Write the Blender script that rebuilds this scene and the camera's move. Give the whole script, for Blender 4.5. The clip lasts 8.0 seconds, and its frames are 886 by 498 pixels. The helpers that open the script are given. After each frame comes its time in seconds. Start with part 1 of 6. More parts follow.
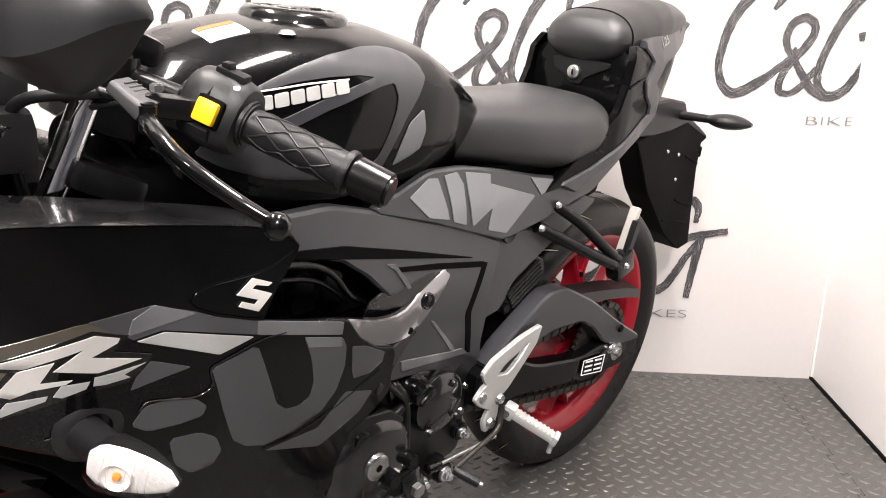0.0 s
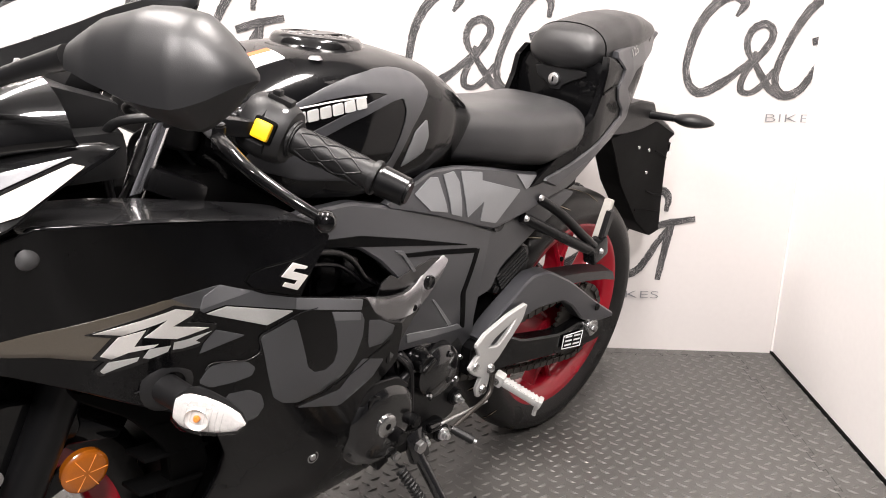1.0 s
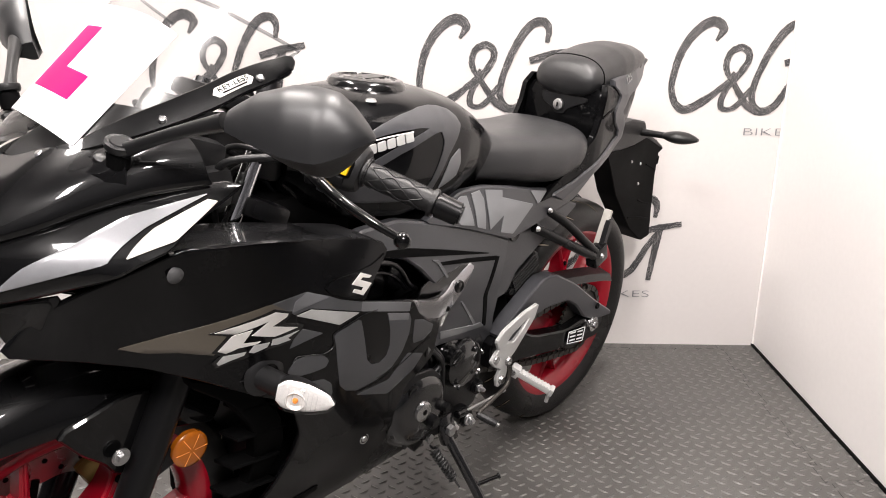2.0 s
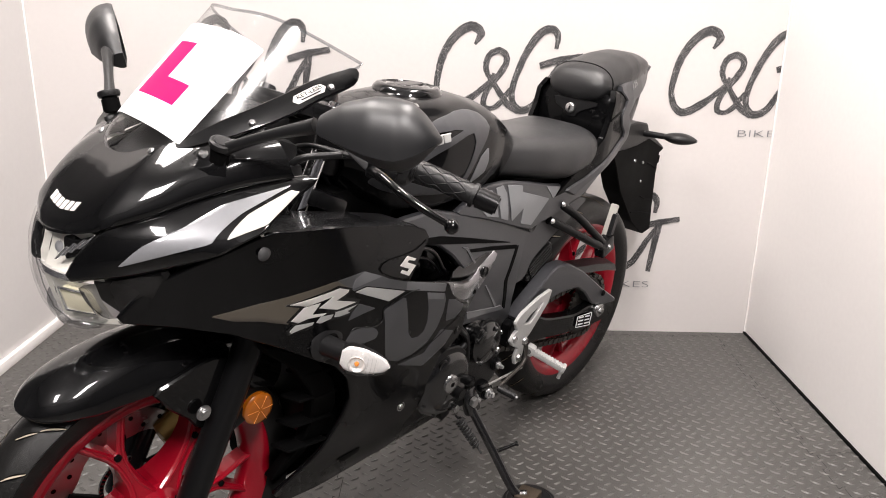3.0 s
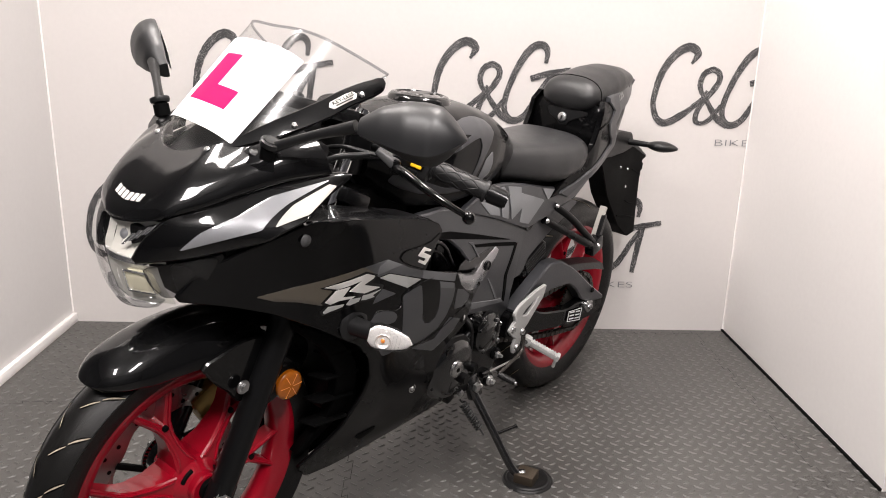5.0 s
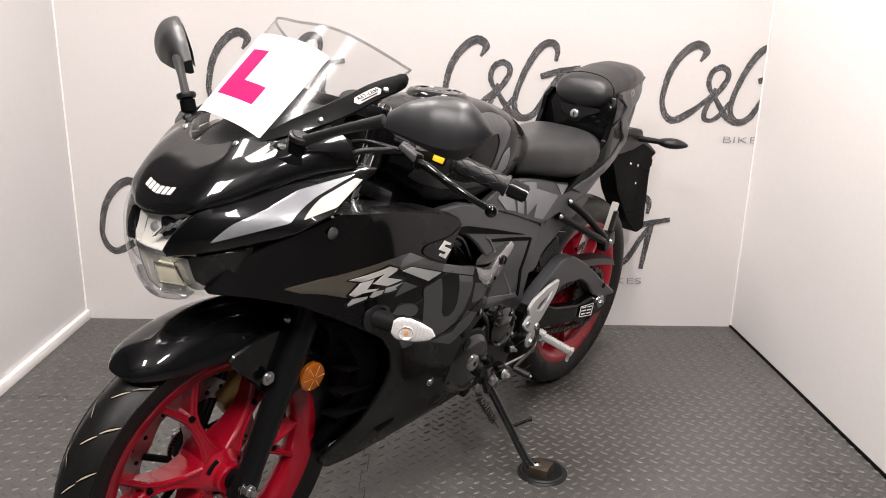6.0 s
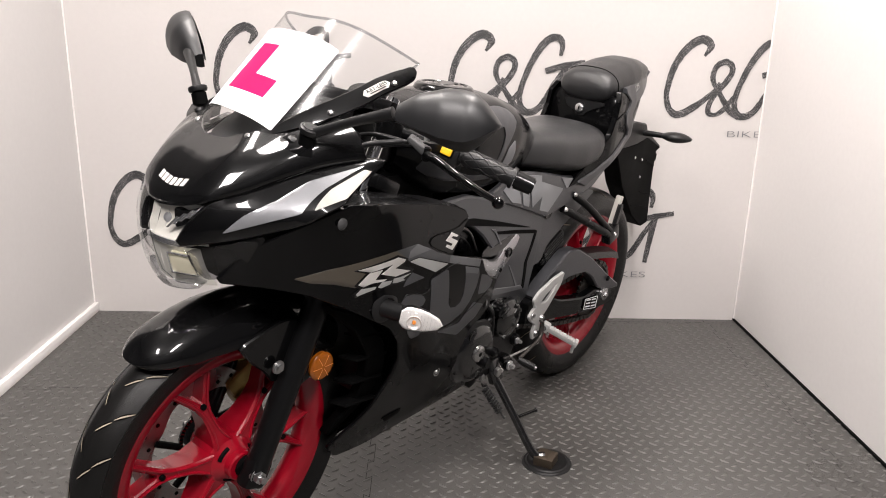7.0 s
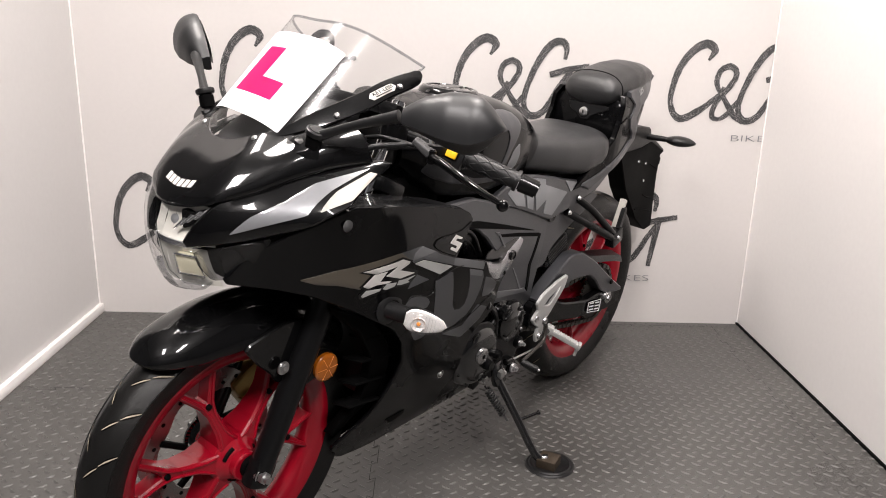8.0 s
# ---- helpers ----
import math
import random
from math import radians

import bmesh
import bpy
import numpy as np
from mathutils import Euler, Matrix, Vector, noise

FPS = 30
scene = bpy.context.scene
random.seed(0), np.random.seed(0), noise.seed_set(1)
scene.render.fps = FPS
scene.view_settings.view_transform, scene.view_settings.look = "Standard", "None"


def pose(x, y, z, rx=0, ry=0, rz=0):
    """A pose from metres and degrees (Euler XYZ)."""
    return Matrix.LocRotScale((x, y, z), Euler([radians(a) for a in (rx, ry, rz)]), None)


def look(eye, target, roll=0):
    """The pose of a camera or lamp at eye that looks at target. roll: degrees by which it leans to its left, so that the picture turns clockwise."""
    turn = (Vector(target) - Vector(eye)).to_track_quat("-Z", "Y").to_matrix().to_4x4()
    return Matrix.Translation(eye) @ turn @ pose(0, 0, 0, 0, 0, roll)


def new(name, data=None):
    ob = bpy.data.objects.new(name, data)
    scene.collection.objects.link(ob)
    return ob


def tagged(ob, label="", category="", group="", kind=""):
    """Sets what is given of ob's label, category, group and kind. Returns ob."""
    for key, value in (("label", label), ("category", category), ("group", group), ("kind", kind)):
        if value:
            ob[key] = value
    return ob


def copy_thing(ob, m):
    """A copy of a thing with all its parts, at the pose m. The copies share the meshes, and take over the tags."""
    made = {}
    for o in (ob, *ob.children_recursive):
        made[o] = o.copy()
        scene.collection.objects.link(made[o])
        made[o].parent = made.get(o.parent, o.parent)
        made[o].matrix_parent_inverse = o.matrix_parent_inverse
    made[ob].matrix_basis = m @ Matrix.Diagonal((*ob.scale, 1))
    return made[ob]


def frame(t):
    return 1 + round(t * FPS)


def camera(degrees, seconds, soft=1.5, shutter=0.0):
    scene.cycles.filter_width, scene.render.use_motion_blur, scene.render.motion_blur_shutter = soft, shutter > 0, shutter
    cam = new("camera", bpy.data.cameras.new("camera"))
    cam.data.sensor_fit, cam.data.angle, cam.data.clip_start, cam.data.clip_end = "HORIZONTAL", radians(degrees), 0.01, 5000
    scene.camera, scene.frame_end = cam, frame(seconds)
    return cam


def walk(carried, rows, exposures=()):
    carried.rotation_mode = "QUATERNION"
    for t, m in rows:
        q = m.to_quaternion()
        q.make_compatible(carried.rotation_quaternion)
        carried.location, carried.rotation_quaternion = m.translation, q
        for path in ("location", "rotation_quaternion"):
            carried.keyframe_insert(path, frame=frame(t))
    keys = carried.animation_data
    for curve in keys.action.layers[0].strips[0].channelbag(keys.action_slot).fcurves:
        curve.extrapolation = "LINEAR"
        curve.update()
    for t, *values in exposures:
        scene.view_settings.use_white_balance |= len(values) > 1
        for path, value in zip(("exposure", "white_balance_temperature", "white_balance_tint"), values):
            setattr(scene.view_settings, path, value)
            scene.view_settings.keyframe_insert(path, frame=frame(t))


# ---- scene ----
cam = camera(60.0, 8.0, 1.0)
PATH = [
    (0, (0.272, 0.651, 0.934), (0.157, 2.57, 0.382), 1.0),
    (0.5, (0.25, 0.575, 0.97), (0.165, 2.491, 0.402), 1.0),
    (1, (0.254, 0.48, 0.985), (0.186, 2.392, 0.401), 1.0),
    (1.2, (0.25, 0.44, 1.004), (0.189, 2.35, 0.414), 0.9),
    (2.3, (0.143, 0.242, 1.073), (0.132, 2.157, 0.497), 0.6),
    (2.5, (0.131, 0.21, 1.084), (0.113, 2.122, 0.497), 0.9),
    (3, (0.098, 0.124, 1.085), (0.1, 2.036, 0.5), 1.1),
    (3.5, (0.078, 0.072, 1.095), (0.102, 1.988, 0.52), 1.3),
    (4, (0.066, 0.029, 1.097), (0.107, 1.948, 0.535), 1.4),
    (4.5, (0.051, -0.009, 1.091), (0.108, 1.913, 0.54), 1.6),
    (6, (-0.007, -0.05, 1.079), (0.052, 1.873, 0.53), 1.4),
    (6.5, (-0.017, -0.071, 1.073), (0.039, 1.85, 0.518), 1.4),
    (7, (-0.015, -0.072, 1.077), (0.036, 1.847, 0.517), 1.4),
    (7.5, (-0.014, -0.075, 1.078), (0.033, 1.844, 0.517), 1.5),
    (8, (-0.018, -0.08, 1.078), (0.025, 1.842, 0.525), 1.6),
]
EXPOSURES = [(0, 0.59), (1, 0.51), (2.5, 0.19), (3.5, 0.00), (4.5, -0.06), (8, -0.11)]
walk(cam, [(t, look(eye, target, roll)) for t, eye, target, roll in PATH], EXPOSURES)

# ---- world and lights ----
world = bpy.data.worlds.new("world")
scene.world = world
world.use_nodes = True
world.node_tree.nodes["Background"].inputs[0].default_value = (0.6, 0.6, 0.6, 1)
world.node_tree.nodes["Background"].inputs[1].default_value = 0.02
WALL_Y, WALL_R, WALL_L, BACK_Y, CEIL = 2.70, 1.20, -1.262, -1.9, 2.75


# ---- materials ----
def material(name, color, rough=0.5, metal=0.0, coat=0.0, vary=0.12, scale=40.0, bump=0.05, fine=600.0, spots=0.0,
             emission=0.0, spec=0.5, coat_rough=0.04, dist=0.002):
    """Principled surface with broad staining and fine grain in colour, gloss and relief."""
    m = bpy.data.materials.new(name)
    m.use_nodes = True
    nt = m.node_tree
    b = nt.nodes["Principled BSDF"]
    co = nt.nodes.new("ShaderNodeTexCoord")
    n1 = nt.nodes.new("ShaderNodeTexNoise")
    n1.inputs["Scale"].default_value, n1.inputs["Detail"].default_value = scale / 10, 5
    n2 = nt.nodes.new("ShaderNodeTexNoise")
    n2.inputs["Scale"].default_value, n2.inputs["Detail"].default_value = fine, 3
    for n in (n1, n2):
        nt.links.new(co.outputs["Object"], n.inputs["Vector"])
    add = nt.nodes.new("ShaderNodeMath")
    add.operation = "ADD"
    nt.links.new(n1.outputs["Fac"], add.inputs[0])
    nt.links.new(n2.outputs["Fac"], add.inputs[1])
    span = nt.nodes.new("ShaderNodeMapRange")
    span.inputs[1].default_value, span.inputs[2].default_value = 0.6, 1.4
    span.inputs[3].default_value, span.inputs[4].default_value = 1 - vary, 1 + vary
    nt.links.new(add.outputs[0], span.inputs[0])
    mix = nt.nodes.new("ShaderNodeVectorMath")
    mix.operation = "SCALE"
    mix.inputs[0].default_value = color
    nt.links.new(span.outputs[0], mix.inputs["Scale"])
    nt.links.new(mix.outputs[0], b.inputs["Base Color"])
    rr = nt.nodes.new("ShaderNodeMapRange")
    rr.inputs[1].default_value, rr.inputs[2].default_value = 0.3, 0.7
    rr.inputs[3].default_value, rr.inputs[4].default_value = rough * (1 - vary * 1.2), min(1, rough * (1 + vary * 1.2))
    nt.links.new(n1.outputs["Fac"], rr.inputs[0])
    nt.links.new(rr.outputs[0], b.inputs["Roughness"])
    b.inputs["Metallic"].default_value = metal
    b.inputs["Coat Weight"].default_value = coat
    b.inputs["Coat Roughness"].default_value = coat_rough
    b.inputs["Coat IOR"].default_value = 1.42
    b.inputs["Specular IOR Level"].default_value = spec
    if bump:
        bp = nt.nodes.new("ShaderNodeBump")
        bp.inputs["Strength"].default_value, bp.inputs["Distance"].default_value = bump, dist
        nt.links.new(n2.outputs["Fac"], bp.inputs["Height"])
        nt.links.new(bp.outputs[0], b.inputs["Normal"])
    if emission:
        b.inputs["Emission Color"].default_value = (*color, 1)
        b.inputs["Emission Strength"].default_value = emission
    return m


GLOSS = material("gloss_black_paint", (0.0020, 0.0020, 0.0022), 0.34, coat=1.0, vary=0.3, bump=0.0, coat_rough=0.045, spec=0.08)
GLOSSF = material("gloss_black_fairing_paint", (0.0022, 0.0022, 0.0025), 0.25, coat=0.52, vary=0.3, bump=0.0, coat_rough=0.08, spec=0.03)
SATIN = material("satin_black_paint", (0.0035, 0.0035, 0.0038), 0.28, coat=0.3, vary=0.2, bump=0.02, coat_rough=0.10, spec=0.14)
MATTE = material("matte_black_plastic", (0.0075, 0.0075, 0.0079), 0.38, vary=0.2, bump=0.10, fine=1500, spec=0.34)
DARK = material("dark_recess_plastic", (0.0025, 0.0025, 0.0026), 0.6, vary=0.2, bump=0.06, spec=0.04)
GREY = material("charcoal_matte_paint", (0.037, 0.0377, 0.0415), 0.33, vary=0.12, bump=0.05, fine=1800)
DECAL = material("grey_decal_film", (0.058, 0.0595, 0.064), 0.34, coat=0.3, vary=0.10, bump=0.0)
DECAL2 = material("pale_grey_decal_film", (0.38, 0.38, 0.37), 0.38, coat=0.3, vary=0.08, bump=0.0)
TAILG = material("gloss_black_tail_paint", (0.002, 0.002, 0.0022), 0.25, coat=0.22, vary=0.3, bump=0.0, coat_rough=0.03, spec=0.03)
BOOT = material("grey_rubber_boot", (0.045, 0.045, 0.046), 0.5, vary=0.15, bump=0.15)
PALE = material("dull_grey_film", (0.186, 0.190, 0.198), 0.36, vary=0.08, bump=0.0)
SCOOPM = material("glossy_grey_chrome", (0.46, 0.46, 0.48), 0.16, metal=1.0, vary=0.1, bump=0.0)
LEDGE = material("satin_black_ledge_paint", (0.009, 0.009, 0.0096), 0.24, spec=0.35, coat=0.8, vary=0.2, bump=0.0)
SHELL = material("dark_grey_mirror_plastic", (0.010, 0.0102, 0.011), 0.44, vary=0.12, bump=0.06, fine=1500, spec=0.65)
VINYL2 = material("black_pillion_vinyl", (0.014, 0.014, 0.0148), 0.40, vary=0.15, bump=0.3, fine=1400, dist=0.001)
CREAM = material("cream_stripe_film", (0.37, 0.355, 0.325), 0.38, coat=0.0, vary=0.05, bump=0.0)
POLISH = material("polished_fork_steel", (0.86, 0.86, 0.87), 0.10, metal=1.0, vary=0.08, bump=0.0)
STANDM = material("gloss_black_steel_tube", (0.004, 0.004, 0.0044), 0.22, coat=1.0, vary=0.2, bump=0.0, coat_rough=0.03)
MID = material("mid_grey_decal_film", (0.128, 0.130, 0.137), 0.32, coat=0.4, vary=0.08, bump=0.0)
FROST = material("white_lamp_reflector", (0.78, 0.76, 0.74), 0.30, metal=0.35, vary=0.1, bump=0.3, fine=260)
PLASTIC = material("black_moulded_plastic", (0.006, 0.006, 0.0065), 0.45, vary=0.2, bump=0.08, fine=1500, spec=0.22)
TAN = material("bronze_grey_decal_film", (0.085, 0.072, 0.055), 0.30, coat=0.5, vary=0.12, bump=0.0)
SILVER = material("silver_decal_film", (0.66, 0.64, 0.61), 0.34, metal=0.10, vary=0.05, bump=0.0)
STRIPE = material("silver_grey_stripe_film", (0.285, 0.29, 0.305), 0.26, metal=0.45, coat=0.25, vary=0.05, bump=0.0)
RED = material("red_wheel_paint", (0.25, 0.002, 0.011), 0.30, coat=0.9, vary=0.12, bump=0.02, coat_rough=0.05, spec=0.2)
RUBBER = material("tyre_rubber", (0.0065, 0.0063, 0.0061), 0.36, vary=0.3, bump=0.25, fine=900, spec=0.28)
TREAD = material("worn_groove_edge", (0.34, 0.29, 0.22), 0.8, vary=0.3, bump=0.1)
CHROME = material("chrome", (0.90, 0.90, 0.91), 0.27, metal=1.0, vary=0.1, bump=0.0)
ALU = material("cast_aluminium", (0.50, 0.50, 0.49), 0.36, metal=0.4, vary=0.12, bump=0.2, fine=900)
STEEL = material("zinc_steel", (0.50, 0.50, 0.50), 0.28, metal=1.0, vary=0.2, bump=0.1)
DISC = material("brake_disc_steel", (0.38, 0.37, 0.36), 0.33, metal=1.0, vary=0.25, bump=0.1)
CASTING = material("dark_engine_casting", (0.0055, 0.0055, 0.0058), 0.33, vary=0.3, bump=0.25, fine=1200)
VINYL = material("black_seat_vinyl", (0.020, 0.0203, 0.0215), 0.38, vary=0.15, bump=0.3, fine=1400, dist=0.001)
CHAINM = material("oily_chain_steel", (0.06, 0.055, 0.05), 0.45, metal=0.8, vary=0.4, bump=0.2)
GOLD = material("gold_caliper_paint", (0.35, 0.24, 0.07), 0.35, metal=0.5, vary=0.15)
AMBER = material("amber_reflector_plastic", (0.28, 0.075, 0.004), 0.22, coat=0.6, vary=0.15, bump=0.0)
BULB = material("amber_bulb", (0.80, 0.27, 0.04), 0.3, vary=0.1, bump=0.0)
YELLOW = material("yellow_button_plastic", (0.80, 0.46, 0.006), 0.4, vary=0.05, bump=0.0)
WHITEP = material("white_film", (0.82, 0.82, 0.83), 0.35, vary=0.02, bump=0.0)
MAGENTA = material("red_letter_film", (0.72, 0.002, 0.085), 0.5, spec=0.15, vary=0.02, bump=0.0)
ORANGE = material("orange_label", (0.46, 0.085, 0.015), 0.5, vary=0.05, bump=0.0)
BRONZE = material("worn_bronze_steel", (0.075, 0.058, 0.042), 0.45, metal=0.7, vary=0.35, bump=0.3)
REFLECT = material("bright_reflector", (0.84, 0.82, 0.75), 0.22, metal=0.25, vary=0.05, bump=0.0)
LEDLENS = material("yellowish_lamp_lens", (0.70, 0.66, 0.50), 0.15, vary=0.1, bump=0.0)
MIRROR = material("mirror_glass", (0.85, 0.86, 0.88), 0.02, metal=1.0, vary=0.0, bump=0.0)
FOAM = material("grey_rubber_mat", (0.063, 0.0605, 0.0570), 0.45, vary=0.42, scale=22, bump=0.4, fine=420, dist=0.001)
# Mat rubber a little lighter, for the glints on the raised treads.
TREADM = material("lit_mat_tread", (0.068, 0.0655, 0.0620), 0.46, vary=0.4, scale=30, bump=0.3, fine=420, dist=0.001)


def glass(name, color=(1, 1, 1), rough=0.02):
    """Thin clear plastic: mostly see-through, glossier at a slant."""
    m = bpy.data.materials.new(name)
    m.use_nodes = True
    nt = m.node_tree
    nt.nodes.remove(nt.nodes["Principled BSDF"])
    out = nt.nodes["Material Output"]
    tr = nt.nodes.new("ShaderNodeBsdfTransparent")
    tr.inputs[0].default_value = (*color, 1)
    gl = nt.nodes.new("ShaderNodeBsdfGlossy")
    gl.inputs["Roughness"].default_value = rough
    lw = nt.nodes.new("ShaderNodeLayerWeight")
    lw.inputs["Blend"].default_value = 0.5
    pw = nt.nodes.new("ShaderNodeMath")
    pw.operation = "POWER"
    pw.inputs[1].default_value = 4.0
    nt.links.new(lw.outputs["Facing"], pw.inputs[0])
    fr = nt.nodes.new("ShaderNodeMapRange")
    fr.inputs[3].default_value, fr.inputs[4].default_value = 0.045, 0.8
    nt.links.new(pw.outputs[0], fr.inputs[0])
    mx = nt.nodes.new("ShaderNodeMixShader")
    nt.links.new(fr.outputs[0], mx.inputs[0])
    nt.links.new(tr.outputs[0], mx.inputs[1])
    nt.links.new(gl.outputs[0], mx.inputs[2])
    nt.links.new(mx.outputs[0], out.inputs[0])
    return m


SCREEN = glass("clear_screen_plastic", (0.93, 0.93, 0.93), 0.20)
EDGE = glass("clear_cut_edge", (0.72, 0.73, 0.74), 0.08)
SMOKE = glass("smoked_plastic", (0.35, 0.35, 0.36))
LENS = glass("clear_lamp_lens", (0.96, 0.96, 0.96), 0.03)


def wall_material(name, color):
    """White sheet with faint scuffs, smears and low ripples."""
    m = material(name, color, 0.42, vary=0.025, scale=18, bump=0.08, fine=60, dist=0.004)
    return m


# White sheets; each wall's albedo is raised or lowered for the light it gets.
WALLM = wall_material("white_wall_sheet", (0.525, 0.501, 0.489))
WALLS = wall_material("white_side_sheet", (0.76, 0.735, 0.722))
WALLW = wall_material("white_side_sheet_shaded", (0.535, 0.520, 0.513))
# Tones of the unseen surround, set by what the gloss paint should reflect.
CEILM = material("grey_ceiling", (0.66, 0.67, 0.70), 0.8, vary=0.2, bump=0.1)
BACKM = material("unseen_dark_surround", (0.045, 0.046, 0.051), 0.7, vary=0.3, scale=12, bump=0.1)
LAMP = material("led_tube", (1.0, 0.96, 0.91), 0.5, vary=0.0, bump=0.0, emission=30.0)


def ink_material():
    """Dry brushed black ink: pale flecks run along the strokes."""
    m = bpy.data.materials.new("dry_brush_ink")
    m.use_nodes = True
    nt = m.node_tree
    b = nt.nodes["Principled BSDF"]
    uv = nt.nodes.new("ShaderNodeUVMap")
    mp = nt.nodes.new("ShaderNodeMapping")
    mp.inputs["Scale"].default_value = (2.6, 13.0, 1.0)
    no = nt.nodes.new("ShaderNodeTexNoise")
    no.inputs["Scale"].default_value, no.inputs["Detail"].default_value = 3.0, 8.0
    no.inputs["Roughness"].default_value = 0.75
    cr = nt.nodes.new("ShaderNodeValToRGB")
    cr.color_ramp.elements[0].position, cr.color_ramp.elements[0].color = 0.565, (0.022, 0.022, 0.024, 1)
    cr.color_ramp.elements[1].position, cr.color_ramp.elements[1].color = 0.60, (0.75, 0.72, 0.70, 1)
    nt.links.new(uv.outputs[0], mp.inputs[0])
    nt.links.new(mp.outputs[0], no.inputs["Vector"])
    nt.links.new(no.outputs["Fac"], cr.inputs[0])
    nt.links.new(cr.outputs[0], b.inputs["Base Color"])
    b.inputs["Roughness"].default_value = 0.55
    return m


INK = ink_material()
PRINT = material("thin_grey_print", (0.17, 0.175, 0.185), 0.6, vary=0.05, bump=0.0)


# ---- mesh tools ----
def part(name, bm, mat, parent=None, label="", angle=38):
    """Link a bmesh as one mesh object, under a thing or a part."""
    me = bpy.data.meshes.new(name)
    bmesh.ops.recalc_face_normals(bm, faces=bm.faces)
    bm.to_mesh(me)
    bm.free()
    for p in me.polygons:
        p.use_smooth = True
    me.set_sharp_from_angle(angle=radians(angle))
    me.materials.append(mat)
    ob = new(name, me)
    ob.parent = parent
    if label:
        tagged(ob, label)
    return ob


def thing(name, label, category, m=None, group="", kind=""):
    ob = new(name)
    ob.empty_display_size = 0.05
    if m is not None:
        ob.matrix_world = m
    return tagged(ob, label, category, group, kind)


def join(*bms):
    out = bmesh.new()
    for b in bms:
        me = bpy.data.meshes.new("tmp")
        b.to_mesh(me)
        b.free()
        out.from_mesh(me)
        bpy.data.meshes.remove(me)
    return out


def mapped(bm, fn):
    for v in bm.verts:
        v.co = fn(v.co)
    return bm


def flip(bm):
    """The mirror image across the bike's middle plane."""
    for v in bm.verts:
        v.co.y = -v.co.y
    bmesh.ops.reverse_faces(bm, faces=bm.faces)
    return bm


def box(c, size, rot=(0, 0, 0), bevel=0.002, taper=1.0):
    bm = bmesh.new()
    bmesh.ops.create_cube(bm, size=1.0)
    for v in bm.verts:
        if v.co.z > 0:
            v.co.x *= taper
            v.co.y *= taper
    bmesh.ops.scale(bm, vec=size, verts=bm.verts)
    if bevel:
        bmesh.ops.bevel(bm, geom=bm.edges[:], offset=bevel, segments=2, affect="EDGES", profile=0.6)
    bmesh.ops.transform(bm, matrix=pose(*c, *rot), verts=bm.verts)
    return bm


def tube(points, r, segs=12, caps=True):
    """A round tube along a line of points; r is one radius or one for each point."""
    pts = [Vector(p) for p in points]
    rs = r if isinstance(r, (list, tuple)) else [r] * len(pts)
    bm = bmesh.new()
    rings = []
    side = None
    for i, p in enumerate(pts):
        d = (pts[min(i + 1, len(pts) - 1)] - pts[max(i - 1, 0)]).normalized()
        if side is None:
            side = d.orthogonal().normalized()
        side = (side - d * side.dot(d)).normalized()
        up = d.cross(side)
        rings.append([bm.verts.new(p + rs[i] * (math.cos(a) * side + math.sin(a) * up))
                      for a in [2 * math.pi * k / segs for k in range(segs)]])
    for a, b in zip(rings, rings[1:]):
        for k in range(segs):
            bm.faces.new((a[k], a[(k + 1) % segs], b[(k + 1) % segs], b[k]))
    if caps:
        bm.faces.new(rings[0][::-1])
        bm.faces.new(rings[-1])
    return bm


def curve(points, n=6):
    """Points along a smooth line through the given ones."""
    p = [Vector(q) for q in points]
    p = [p[0] * 2 - p[1]] + p + [p[-1] * 2 - p[-2]]
    out = []
    for i in range(1, len(p) - 2):
        for k in range(n):
            t = k / n
            out.append(0.5 * ((2 * p[i]) + (p[i + 1] - p[i - 1]) * t + (2 * p[i - 1] - 5 * p[i] + 4 * p[i + 1] - p[i + 2]) * t * t
                              + (3 * p[i] - p[i - 1] - 3 * p[i + 1] + p[i + 2]) * t ** 3))
    return out + [p[-2]]


def rod(a, b, r, r2=None, segs=16, bevel=0.0):
    bm = tube([a, b], [r, r if r2 is None else r2], segs)
    if bevel:
        rim = [e for e in bm.edges if len(e.link_faces) == 2 and any(len(f.verts) > 4 for f in e.link_faces)]
        bmesh.ops.bevel(bm, geom=rim, offset=bevel, segments=2, affect="EDGES")
    return bm


def lathe(profile, origin, axis="y", segs=64, closed=False, turn=None):
    """Turn a profile of (radius, height) round an axis through origin."""
    bm = bmesh.new()
    rings = []
    for k in range(segs):
        a = 2 * math.pi * k / segs
        c, s = math.cos(a), math.sin(a)
        ring = []
        for r, h in profile:
            v = {"y": (r * c, h, r * s), "z": (r * c, r * s, h), "x": (h, r * c, r * s)}[axis]
            v = Vector(v)
            if turn is not None:
                v = turn @ v
            ring.append(bm.verts.new(Vector(origin) + v))
        rings.append(ring)
    n = len(profile)
    for k in range(segs):
        a, b = rings[k], rings[(k + 1) % segs]
        for i in range(n if closed else n - 1):
            j = (i + 1) % n
            bm.faces.new((a[i], a[j], b[j], b[i]))
    bmesh.ops.remove_doubles(bm, verts=bm.verts, dist=1e-5)
    return bm


